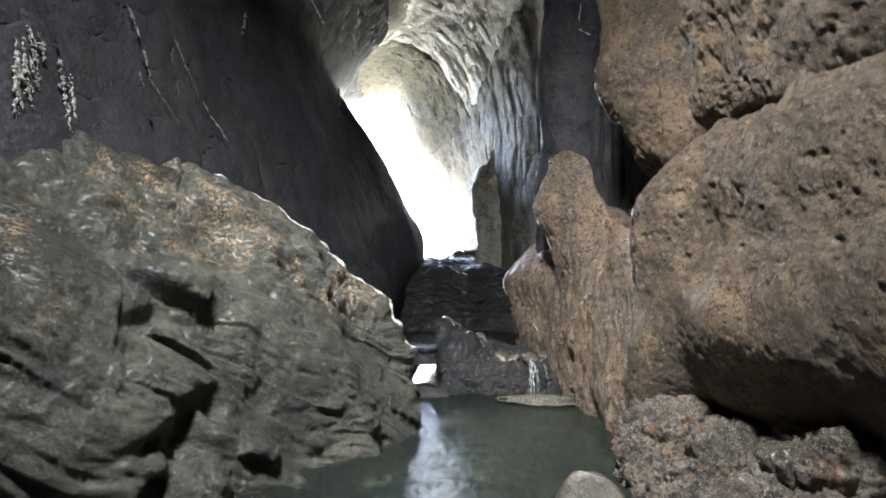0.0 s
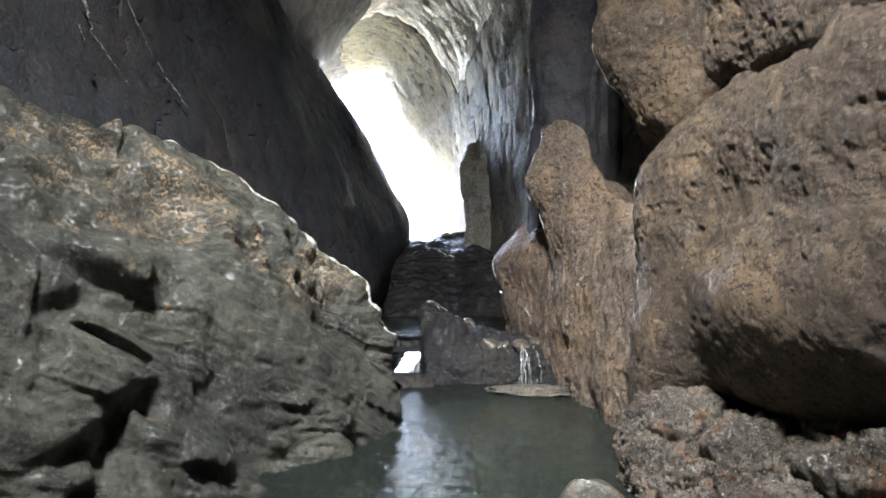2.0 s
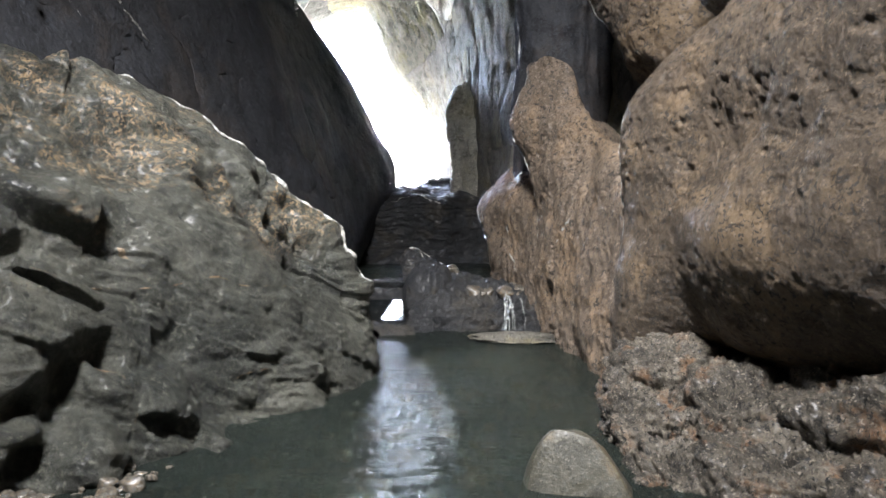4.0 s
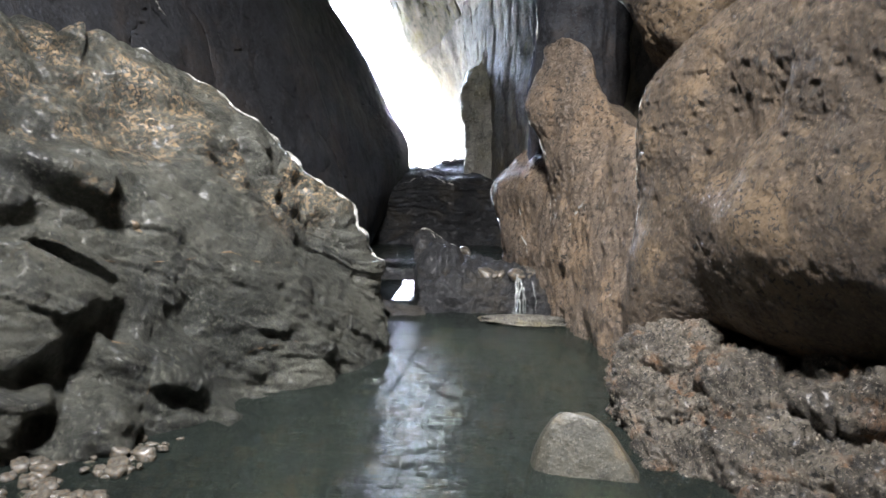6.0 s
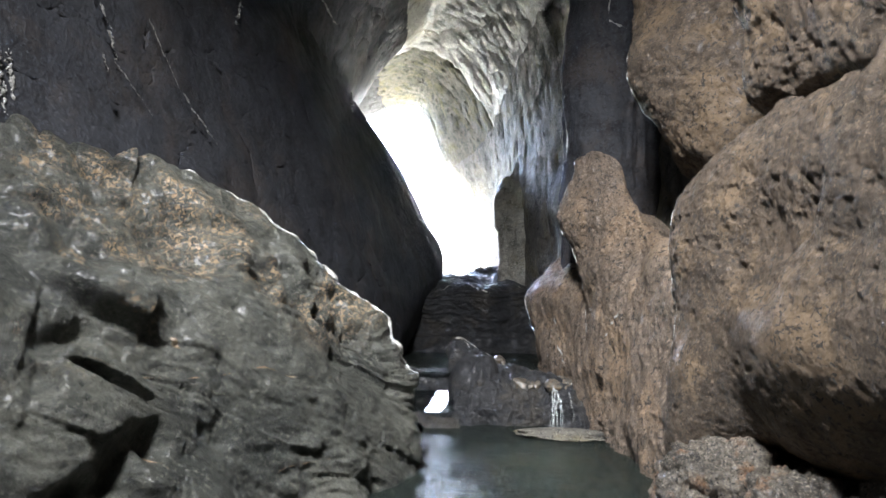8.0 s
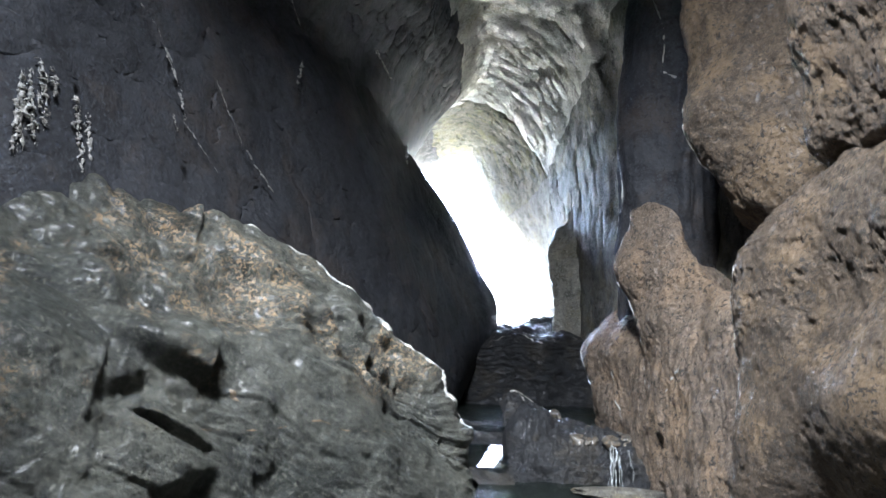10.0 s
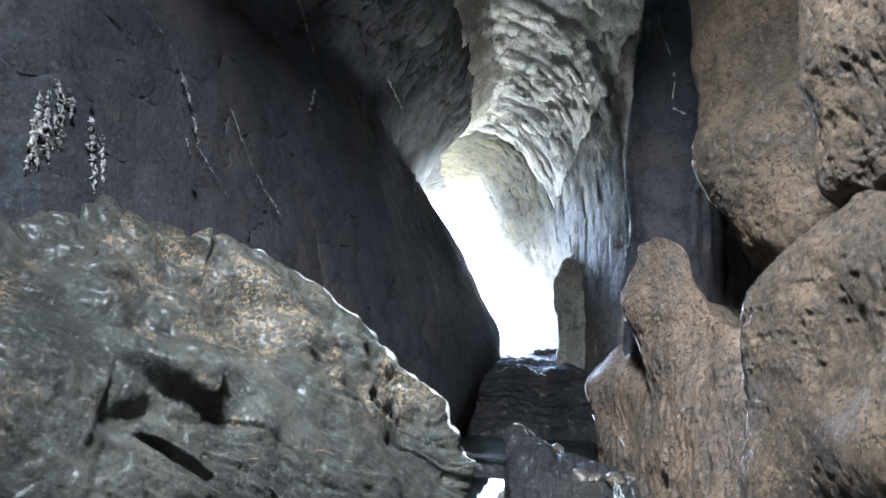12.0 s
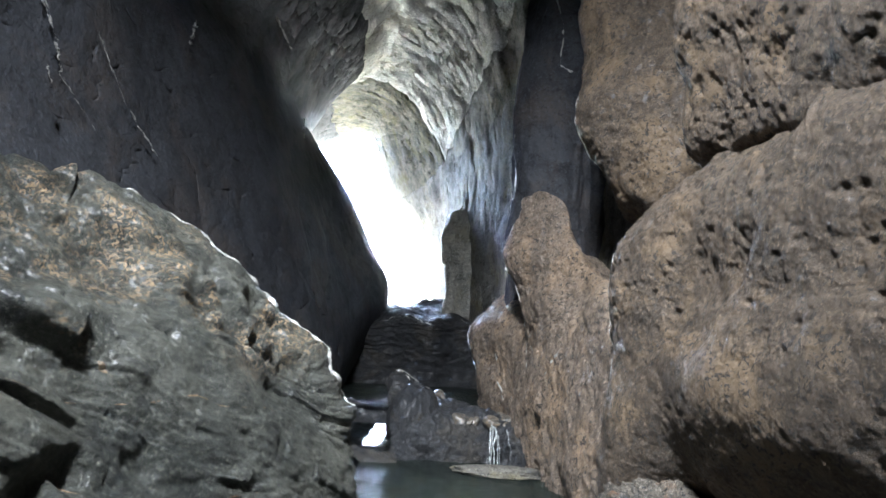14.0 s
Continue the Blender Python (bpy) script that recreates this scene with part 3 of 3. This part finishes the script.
rock("rock_rib", RIB, 200, 200, ROCK_BROWN_LIT, "low fluted rock rib at the water's edge", fluted, 83)

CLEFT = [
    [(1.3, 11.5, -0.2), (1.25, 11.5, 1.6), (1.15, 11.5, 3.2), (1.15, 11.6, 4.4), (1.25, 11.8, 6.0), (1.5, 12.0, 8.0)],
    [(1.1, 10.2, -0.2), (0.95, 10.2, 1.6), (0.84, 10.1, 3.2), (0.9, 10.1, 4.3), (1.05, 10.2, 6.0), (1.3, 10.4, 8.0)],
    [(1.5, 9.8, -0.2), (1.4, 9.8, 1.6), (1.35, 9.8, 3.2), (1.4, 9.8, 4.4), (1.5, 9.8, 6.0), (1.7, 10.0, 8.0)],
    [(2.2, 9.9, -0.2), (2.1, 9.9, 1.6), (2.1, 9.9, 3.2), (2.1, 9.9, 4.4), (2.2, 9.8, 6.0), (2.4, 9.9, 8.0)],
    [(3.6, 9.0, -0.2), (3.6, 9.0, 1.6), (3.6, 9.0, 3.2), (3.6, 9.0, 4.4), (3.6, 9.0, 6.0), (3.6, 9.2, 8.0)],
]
rock("cleft_shade_sheet", CLEFT, 200, 260, ROCK_SHADED, "dark sheet added behind the rib to shade the cleft", lambda p, seed: 0.07 * layers(p, (0.8, 0.8, 1.6), 4, seed) + 0.035 * ridges(p, (0.4, 0.4, 1.1), 4, seed + 5) + 0.06 * facets(p, (0.5, 0.5, 0.8), seed + 9, 1.0, 0.5), 89)

FLAKE = [
    [(-0.15, 18.5, 4.0), (-0.1, 18.2, 3.4), (0.0, 18.0, 2.4), (0.1, 17.8, 0.8)],
    [(-0.25, 16.6, 4.1), (-0.42, 16.1, 3.6), (-0.3, 16.0, 2.6), (-0.25, 15.8, 0.8)],
    [(0.05, 16.2, 4.2), (-0.1, 15.7, 3.5), (-0.02, 15.5, 2.5), (0.0, 15.4, 0.8)],
    [(0.5, 16.2, 5.0), (0.4, 15.5, 3.6), (0.4, 15.2, 2.4), (0.4, 15.0, 0.8)],
    [(1.4, 16.0, 5.2), (1.2, 15.3, 3.6), (1.2, 15.0, 2.4), (1.2, 14.8, 0.8)],
]
rock("rock_flake", FLAKE, 160, 160, ROCK_LIT, "tall grey-brown rock flake beside the cave mouth, coloured lighter for its light", pitted, 87)

# dark step across the passage below the mouth
STEP = [
    [(-3.4, 17.0, 1.75), (-3.3, 15.0, 1.45), (-3.2, 14.55, 1.1), (-3.1, 14.4, 0.6), (-3.1, 13.9, 0.1)],
    [(-2.0, 17.0, 1.9), (-1.95, 14.8, 1.55), (-1.9, 14.4, 1.3), (-1.8, 14.5, 0.7), (-1.8, 13.9, 0.1)],
    [(-1.1, 17.0, 2.1), (-1.1, 14.9, 1.78), (-1.0, 14.4, 1.5), (-1.0, 14.6, 0.8), (-1.0, 13.9, 0.1)],
    [(-0.4, 17.0, 2.1), (-0.4, 14.8, 1.76), (-0.4, 14.3, 1.5), (-0.4, 14.5, 0.8), (-0.4, 13.9, 0.1)],
    [(0.1, 17.0, 2.05), (0.1, 15.0, 1.75), (0.2, 14.6, 1.5), (0.2, 14.7, 0.8), (0.3, 14.0, 0.1)],
    [(1.4, 17.0, 1.9), (1.4, 15.0, 1.6), (1.4, 14.8, 1.4), (1.4, 14.6, 0.8), (1.4, 14.0, 0.1)],
]


def stepped(p, seed):
    return 0.14 * layers(p, (1.2, 0.8, 0.5), 5, seed, 0.55) + 0.02 * ridges(p, (0.6, 0.4, 0.25), 4, seed + 3)


rock("dark_ledge", STEP, 260, 200, ROCK_WET_SHADED, "wet rock ledge below the cave mouth, shade painted in dark", stepped, 91)

# rock dam between the pools
DAM = [
    [(-0.56, 10.6, -0.3), (-0.56, 10.2, -0.3), (-0.54, 9.8, -0.3), (-0.48, 9.3, -0.3), (-0.45, 8.9, -0.4)],
    [(-0.52, 10.7, 0.35), (-0.52, 10.2, 0.64), (-0.5, 9.7, 0.42), (-0.44, 9.3, 0.1), (-0.4, 8.8, -0.4)],
    [(-0.3, 10.8, 0.4), (-0.4, 10.1, 0.76), (-0.38, 9.6, 0.6), (-0.35, 9.2, 0.3), (-0.3, 8.8, -0.4)],
    [(0.1, 10.8, 0.4), (0.05, 10.0, 0.55), (0.0, 9.5, 0.45), (0.05, 9.1, 0.2), (0.1, 8.8, -0.4)],
    [(0.6, 10.7, 0.4), (0.6, 10.0, 0.44), (0.6, 9.4, 0.4), (0.65, 9.1, 0.15), (0.65, 8.9, -0.4)],
    [(1.4, 10.6, 0.4), (1.4, 10.0, 0.5), (1.4, 9.4, 0.4), (1.4, 9.0, 0.05), (1.4, 8.8, -0.4)],
]


def dam_relief(p, seed):
    return 0.08 * layers(p, (0.5, 0.5, 0.35), 4, seed) + 0.05 * ridges(p, 0.3, 4, seed + 3) + 0.015 * ridges(p, 0.09, 2, seed + 5)


rock("rock_dam", DAM, 320, 220, ROCK_WET_SHADED, "low wet rock dam between two cave pools", dam_relief, 97)

dam_boulder = tagged(new("boulder", stone("boulder", ROCK_WET_SHADED, (0.29, 0.4, 0.5), 33, 0.12, nu=70, nv=110, square=0.1)), "rounded wet boulder lodged in the dam, shade painted in black", "boulder")
dam_boulder.location = (-0.2, 9.55, 0.24)

# bed and back of the notch beside the dam
NOTCH = [
    [(-1.9, 10.9, 0.4), (-1.8, 10.4, 0.55), (-1.7, 10.1, 0.25), (-1.6, 9.3, 0.14), (-1.5, 8.7, 0.08), (-1.5, 8.5, -0.4)],
    [(-1.2, 10.9, 0.4), (-1.2, 10.4, 0.48), (-1.15, 10.2, 0.3), (-1.1, 9.3, 0.16), (-1.05, 8.7, 0.1), (-1.0, 8.5, -0.4)],
    [(-0.8, 10.9, 0.4), (-0.8, 10.5, 0.44), (-0.8, 10.25, 0.2), (-0.8, 9.3, 0.13), (-0.75, 8.7, 0.09), (-0.7, 8.5, -0.4)],
    [(-0.4, 10.9, 0.4), (-0.4, 10.5, 0.5), (-0.4, 10.25, 0.2), (-0.4, 9.3, 0.13), (-0.3, 8.75, 0.06), (-0.2, 8.55, -0.4)],
]
rock("notch_rock", NOTCH, 140, 160, ROCK_WET_SHADED, "wet rock forming a notch beside the dam, shade painted in dark", lambda p, seed: 0.05 * layers(p, 0.3, 4, seed), 99)

VEIN = wet_rock("tan_vein", (0.3, 0.22, 0.13), (0.42, 0.33, 0.22), (0.4, 0.2, 0.08), 0.5, (0.4, 0.6), 2.0, 0.8)
RUST = wet_rock("rust_flowstone", (0.24, 0.13, 0.06), (0.38, 0.22, 0.11), (0.42, 0.32, 0.2), 0.6, (0.35, 0.55), 2.0, 0.9, coat=0.3)
vein("vein", "grey_rock", [(0.176, 0.316), (0.22, 0.298), (0.339, 0.283), (0.433, 0.29), (0.486, 0.27), (0.596, 0.272)], 0.004, VEIN, 301, "thin tan mineral vein")
vein("vein", "grey_rock", [(0.32, 0.342), (0.33, 0.325), (0.341, 0.309), (0.346, 0.28)], 0.015, VEIN, 302, "knotted tan mineral vein")
vein("vein", "grey_rock", [(0.216, 0.109), (0.228, 0.12), (0.239, 0.137), (0.236, 0.157), (0.234, 0.209)], 0.005, VEIN, 303, "tan mineral vein at the waterline")
vein("vein", "grey_rock", [(0.397, 0.122), (0.428, 0.139), (0.444, 0.15), (0.519, 0.15)], 0.008, VEIN, 304, "thin tan mineral vein")
vein("mineral_lip", "brown_rock", [(0.8, 0.255), (0.77, 0.265), (0.74, 0.265), (0.71, 0.255)], 0.035, RUST, 305, "orange flowstone lip under the overhang")

# pale strips painted in for glints along edges that face the mouth
GLINT_PAINT = wet_rock("painted_glint", (0.42, 0.42, 0.4), (0.62, 0.62, 0.58), (0.3, 0.27, 0.2), 0.4, (0.15, 0.3), 2.0, 0.5, coat=0.8)
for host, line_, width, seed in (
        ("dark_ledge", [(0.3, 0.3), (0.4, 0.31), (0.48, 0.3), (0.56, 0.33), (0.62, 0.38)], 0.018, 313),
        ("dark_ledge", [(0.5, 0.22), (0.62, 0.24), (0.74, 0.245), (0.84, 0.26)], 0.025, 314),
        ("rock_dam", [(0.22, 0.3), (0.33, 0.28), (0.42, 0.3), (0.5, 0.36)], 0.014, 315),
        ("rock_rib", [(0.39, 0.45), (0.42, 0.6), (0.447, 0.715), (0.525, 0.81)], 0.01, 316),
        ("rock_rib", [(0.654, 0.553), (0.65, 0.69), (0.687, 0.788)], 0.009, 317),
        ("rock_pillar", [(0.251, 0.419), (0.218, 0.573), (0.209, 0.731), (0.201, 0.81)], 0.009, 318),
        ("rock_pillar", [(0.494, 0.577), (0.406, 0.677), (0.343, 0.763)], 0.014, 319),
        ("cleft_shade_sheet", [(0.352, 0.83), (0.462, 0.753), (0.487, 0.71), (0.487, 0.668), (0.593, 0.645), (0.663, 0.602)], 0.013, 331),
        ("cleft_shade_sheet", [(0.598, 0.749), (0.623, 0.71), (0.668, 0.676)], 0.012, 332),
        ("cleft_shade_sheet", [(0.286, 0.568), (0.236, 0.506), (0.226, 0.409), (0.226, 0.34)], 0.014, 333)):
    vein("rim_glint", host, line_, width, GLINT_PAINT, seed, "pale strip painted in for a glint")
EYE_POINT = np.array([0.45, 1.1, 1.35])
crest("dark_ledge", 0.42, 0.9, EYE_POINT, 0.03, 324, "painted rim light along the ledge", 0.0)
crest("rock_dam", 0.12, 0.6, EYE_POINT, 0.018, 325, "painted rim light along the dam", 0.0)
crest("rock_pillar", 0.02, 0.5, EYE_POINT, 0.009, 341, "pale strip painted in for rim light", -1.0, True)
crest("rock_pillar", 0.55, 0.85, EYE_POINT, 0.011, 342, "pale strip painted in for rim light", -1.0, True)
crest("rock_rib", 0.25, 0.85, EYE_POINT, 0.012, 343, "pale strip painted in for rim light", -1.0, True)
crest("hanging_rock", 0.2, 0.75, EYE_POINT, 0.009, 344, "pale strip painted in for rim light", -1.0, True)
crest("brown_rock", 0.45, 0.8, EYE_POINT, 0.007, 345, "pale strip painted in for rim light", -1.0, True)
crest("grey_rock", 0.42, 0.58, EYE_POINT, 0.014, 321, "pale strip painted in for rim light")
crest("grey_rock", 0.54, 0.66, EYE_POINT, 0.03, 322, "pale strip painted in for rim light")
crest("grey_rock", 0.65, 0.9, EYE_POINT, 0.024, 323, "pale strip painted in for rim light")

# flat slab under the fall, crusted rocks and boulders
slab = tagged(new("flat_slab", stone("flat_slab", ROCK_MID, (0.5, 0.16, 0.06), 5, 0.2)), "thin flat wet slab lying in the pool", "rock")
slab.location = (0.82, 8.42, 0.03)

def standing_stone():
    """A smooth upright stone: broad foot, blunt leaning top, one flattened face with a soft ridge beside it."""
    d = sphere_grid(80, 120)
    q = d.reshape(-1, 3)
    r = (np.abs(q) ** 2.8).sum(1) ** (-1 / 2.8)
    p = q * r[:, None] * (1 + 0.05 * layers(q + 8, 0.9, 3, 8))[:, None]
    taper = 1 - 0.42 * np.clip(p[:, 2] + 0.2, 0, 1.2)
    p = np.stack([p[:, 0] * taper * 0.31 - 0.07 * p[:, 2], p[:, 1] * taper * 0.29, p[:, 2] * 0.38], 1)
    cut = np.array([-0.3, -0.9, 0.3])
    over = np.maximum(p @ cut - 0.13, 0)
    p = p - 0.8 * over[:, None] * cut + 0.004 * layers(p, 0.1, 3, 4)[:, None]
    ob = new("boulder", grid_mesh("boulder", p.reshape(80, 120, 3), STONE_SMOOTH, wrap=True))
    ob.matrix_basis = pose(0.95, 4.48, -0.1, 0, 0, 8)
    return tagged(ob, "smooth olive boulder standing in the pool", "boulder")


standing_stone()


def crusted(p, seed):
    """Coral-like crust: knobs and gaps at several sizes."""
    knobs = sum(f * np.abs(grain(p, d, seed + k)) for k, (d, f) in enumerate(((0.15, 1.0), (0.075, 0.6), (0.038, 0.4), (0.02, 0.22))))
    return 0.13 * layers(p, 0.4, 2, seed + 4) + 0.1 * knobs - 0.08 * np.maximum(0, ridges(p, 0.3, 2, seed + 6) - 0.8)


def crusted_rock(name, place, size, seed, nu, nv, label):
    d = sphere_grid(nu, nv)
    q = d.reshape(-1, 3)
    r = (np.abs(q) ** 3.4).sum(1) ** (-1 / 3.4)
    g = (q * r[:, None] * np.asarray(size, float) + np.asarray(place, float))
    out = q / np.asarray(size, float)
    out = out / np.linalg.norm(out, axis=1, keepdims=True)
    g = g + out * crusted(g, seed)[:, None]
    ob = new(name, grid_mesh(name, (g - np.asarray(place, float)).reshape(nu, nv, 3), ROCK_CRUST, wrap=True))
    ob.location = place
    return tagged(ob, label, "rock", "crusted rocks at the pool")


for place, size, seed, label in (
        ((1.68, 5.85, 0.08), (0.27, 0.34, 0.36), 12, "rust-stained crusted rock under the overhang"),
        ((1.47, 5.3, -0.08), (0.24, 0.28, 0.27), 13, "rough pale-crusted rock at the pool's edge"),
        ((1.92, 5.15, 0.0), (0.27, 0.32, 0.28), 14, "knobbly wet crusted rock below the overhang"),
        ((2.42, 4.6, 0.12), (0.34, 0.36, 0.36), 15, "large knobbly crusted rock with a grey top"),
        ((1.5, 4.7, -0.16), (0.26, 0.28, 0.27), 16, "rough pale-crusted rock at the pool's edge"),
        ((1.95, 4.5, -0.08), (0.3, 0.3, 0.27), 19, "split crusted rock with pale knobs"),
        ((1.75, 4.05, -0.25), (0.3, 0.3, 0.27), 17, "dark wet crusted rock at the pool's edge"),
        ((2.3, 3.9, -0.1), (0.34, 0.34, 0.3), 20, "dark wet crusted rock at the pool's edge"),
        ((2.6, 5.4, 0.1), (0.5, 0.6, 0.3), 21, "dark rock under the overhang"),
        ((1.75, 3.4, -0.3), (0.36, 0.36, 0.3), 18, "low dark crusted rock in the water")):
    crusted_rock("crusted_rock", place, size, seed, 120, 190, label)


# running water over the dam, and the small fall
def chute_sheet():
    us, vs = np.linspace(-1.0, -0.45, 24), np.linspace(8.75, 9.7, 60)
    g = np.array([[(x + 0.05 * math.sin(y * 3), y, 0.16 + 0.12 * (y - 8.75)) for y in vs] for x in us])
    return tagged(new("running_water", grid_mesh("running_water", g, CHUTE)), "glassy water sheet in the dam's notch, tilted to mirror the mouth", "water")


chute_sheet()


def strand(x, y, z0, z1, width, seed):
    """One rope of falling water, thinning and breaking up as it drops."""
    n, m = 40, 10
    g = np.zeros((n, m, 3))
    for i, f in enumerate(np.linspace(0, 1, n)):
        r = width * (1 - 0.5 * f) * (0.75 + 0.9 * noise.noise((seed, f * 9, 0)))
        cx, cy = x + (x - 0.73) * 0.6 * f + 0.03 * noise.noise((seed, f * 3, 5)), y - 0.14 * math.sqrt(f)
        for k in range(m):
            a = 2 * math.pi * k / m
            g[i, k] = (cx + r * math.cos(a), cy + 0.6 * r * math.sin(a), z0 + (z1 - z0) * f)
    return grid_mesh("strand", g, FALLING, wrap=True)


fall = tagged(new("small_waterfall"), "thin clear waterfall dropping onto a flat slab", "waterfall")
for x, y, z0, width, seed in ((0.7, 8.78, 0.46, 0.012, 1), (0.715, 8.76, 0.45, 0.009, 2), (0.735, 8.77, 0.44, 0.014, 3), (0.76, 8.76, 0.4, 0.007, 4), (0.775, 8.75, 0.36, 0.006, 5), (0.69, 8.75, 0.34, 0.006, 6), (0.86, 8.8, 0.42, 0.005, 7)):
    ob = new("strand", strand(x, y, z0, 0.05, width, seed))
    ob.parent = fall


# pale ribs on the leaning wall, coloured in for glints of the mouth's light
def flowstone(a, b, width, seed, label, strands=3):
    """Thin broken ribs braided from a down to b, glints painted onto the wall."""
    a, b = np.array(a, float), np.array(b, float)
    n, m = 60, 6
    t = np.linspace(0, 1, n)[:, None]
    ang = np.linspace(0, 2 * math.pi, m, endpoint=False)
    verts, faces = [], []
    for k in range(strands):
        mid = a + (b - a) * t
        way = np.concatenate([mid[:, :1] * 3 + 7 * k, t * 4 + seed, 0 * t], 1)
        mid = mid + np.concatenate([0.02 + 0 * t, min(1.6 * width, 0.03) * layers(way, 0.9, 3, seed + k)[:, None], 0.5 * width * grain(way, 0.5, seed + k + 9)[:, None]], 1)
        r = width * np.clip(-0.08 + 0.85 * grain(way, 0.35, seed + k + 3) + 0.5 * grain(way, 0.12, seed + k + 5), 0.004, 0.8) * np.clip(np.minimum(t, 1 - t)[:, 0] * 8, 0.05, 1)
        ring_ = np.stack([0.7 * np.cos(ang), np.sin(ang), 0 * ang], 1)
        tube = mid[:, None] + r[:, None, None] * ring_[None]
        base = n * m * k
        verts.append(tube.reshape(-1, 3))
        faces += [(base + i * m + j, base + (i + 1) * m + j, base + (i + 1) * m + (j + 1) % m, base + i * m + (j + 1) % m) for i in range(n - 1) for j in range(m)]
    me = bpy.data.meshes.new("flowstone")
    me.from_pydata(np.concatenate(verts).tolist(), [], faces)
    me.polygons.foreach_set("use_smooth", np.ones(len(faces), bool))
    me.materials.append(WALL_GLINT)
    return tagged(new("flowstone", me), label, "flowstone", "flowstone on the dark wall", kind="stuff")


RIB_LINES = (
    ((-3.02, 5.4, 4.15), (-2.97, 5.82, 3.92), 0.022), ((-2.97, 5.82, 3.92), (-2.89, 6.08, 3.5), 0.02), ((-2.89, 6.08, 3.5), (-2.84, 6.14, 3.2), 0.03),
    ((-2.88, 6.0, 3.25), (-2.86, 6.05, 3.1), 0.015), ((-2.84, 6.14, 3.2), (-2.72, 6.48, 2.87), 0.015), ((-2.86, 6.53, 3.79), (-2.75, 6.92, 3.26), 0.018),
    ((-2.75, 6.92, 3.26), (-2.58, 7.4, 2.83), 0.024), ((-3.1, 8.2, 5.8), (-3.07, 8.75, 5.34), 0.04), ((-2.85, 8.4, 4.75), (-2.8, 8.17, 4.33), 0.05),
    ((-2.84, 11.0, 6.05), (-2.85, 12.1, 5.93), 0.06), ((-2.7, 12.6, 4.95), (-2.69, 12.65, 4.55), 0.08))
for k, (a, b, width) in enumerate(RIB_LINES):
    flowstone(a, b, 0.9 * width, 201 + k, "braid of thin pale ribs painted in for glints on the dark wall")
tangle = random.Random(9)
for k in range(16):
    y = tangle.uniform(4.5, 4.82) if k < 11 else tangle.uniform(4.85, 5.1)
    z = tangle.uniform(2.75, 3.2)
    x = -2.93 + 0.14 * (2.9 - z) + 0.02
    drop = tangle.uniform(0.2, 0.5)
    flowstone((x, y, z), (x + 0.04, y + tangle.uniform(-0.04, 0.06), z - drop), tangle.uniform(0.022, 0.036), 231 + k, "white ribs painted in for a cluster of glints", 4)


# loose stones: rubble on the dam and shingle at the foot of the grey rock
RUBBLE = [stone("rubble_stone", PEBBLE, (1, 0.8, 0.6), 20 + k, 0.22, nu=14, nv=20, square=0.2) for k in range(5)]
rng = random.Random(4)


def scatter(name, meshes, count, place, low, high, label, group):
    for k in range(count):
        x, y, z = place()
        ob = new(name, meshes[k % len(meshes)])
        r = low + (high - low) * rng.random() ** 2
        ob.matrix_basis = pose(x, y, z + 0.2 * r, rng.uniform(-15, 15), rng.uniform(-15, 15), rng.uniform(0, 360)) @ Matrix.Diagonal((r, r, r, 1))
        tagged(ob, label, "stone", group)


scatter("rubble_stone", RUBBLE, 90, lambda: (rng.uniform(0.1, 1.3), rng.uniform(9.7, 10.6), 0.44), 0.025, 0.08, "wet dark stone lying on the dam", "rubble on the dam")
scatter("rubble_stone", RUBBLE, 40, lambda: (rng.uniform(-0.55, 0.1), rng.uniform(10.2, 10.8), 0.58), 0.025, 0.08, "wet dark stone lying on the dam", "rubble on the dam")
scatter("rubble_stone", RUBBLE, 60, lambda: (rng.uniform(0.35, 1.3), rng.uniform(9.2, 9.9), 0.4), 0.04, 0.13, "wet dark stone lying on the dam", "rubble on the dam")
scatter("pebble", RUBBLE, 200, lambda: (rng.uniform(-2.2, -1.15), rng.uniform(3.6, 4.6), rng.uniform(-0.03, 0.02)), 0.015, 0.065, "wet rounded pebble on the pool's shingle edge", "shingle pebbles")


def pebble_bed():
    """Countless pebbles on the pool bed, joined."""
    d = sphere_grid(6, 8).reshape(-1, 3)
    verts, faces = [], []
    for k in range(2600):
        x, y = rng.uniform(-1.9, 1.2), 3.0 + 4.5 * rng.random() ** 1.3
        r = 0.02 + 0.05 * rng.random() ** 3
        z = -0.27 - 0.1 * grain(np.array([[x, y, 0.0]]), 0.8, 3)[0] + 0.12 * max(0.0, -0.6 - x)
        base = len(verts)
        turn = rng.uniform(0, 6.28)
        for p in d:
            q = p * (1 + 0.15 * math.sin(7 * p[0] + k) * math.cos(5 * p[1] + k)) * (r, 0.75 * r, 0.5 * r)
            verts.append((x + q[0] * math.cos(turn) - q[1] * math.sin(turn), y + q[0] * math.sin(turn) + q[1] * math.cos(turn), z + q[2]))
        for i in range(5):
            for j in range(8):
                a, b = base + i * 8 + j, base + i * 8 + (j + 1) % 8
                faces.append((a, a + 8, b + 8, b))
    me = bpy.data.meshes.new("pool_pebbles")
    me.from_pydata(verts, [], faces)
    me.polygons.foreach_set("use_smooth", np.ones(len(faces), bool))
    me.materials.append(PEBBLE)
    return tagged(new("pool_pebbles", me), "dark and pale pebbles on the pool bed", "pebbles", kind="stuff")


pebble_bed()
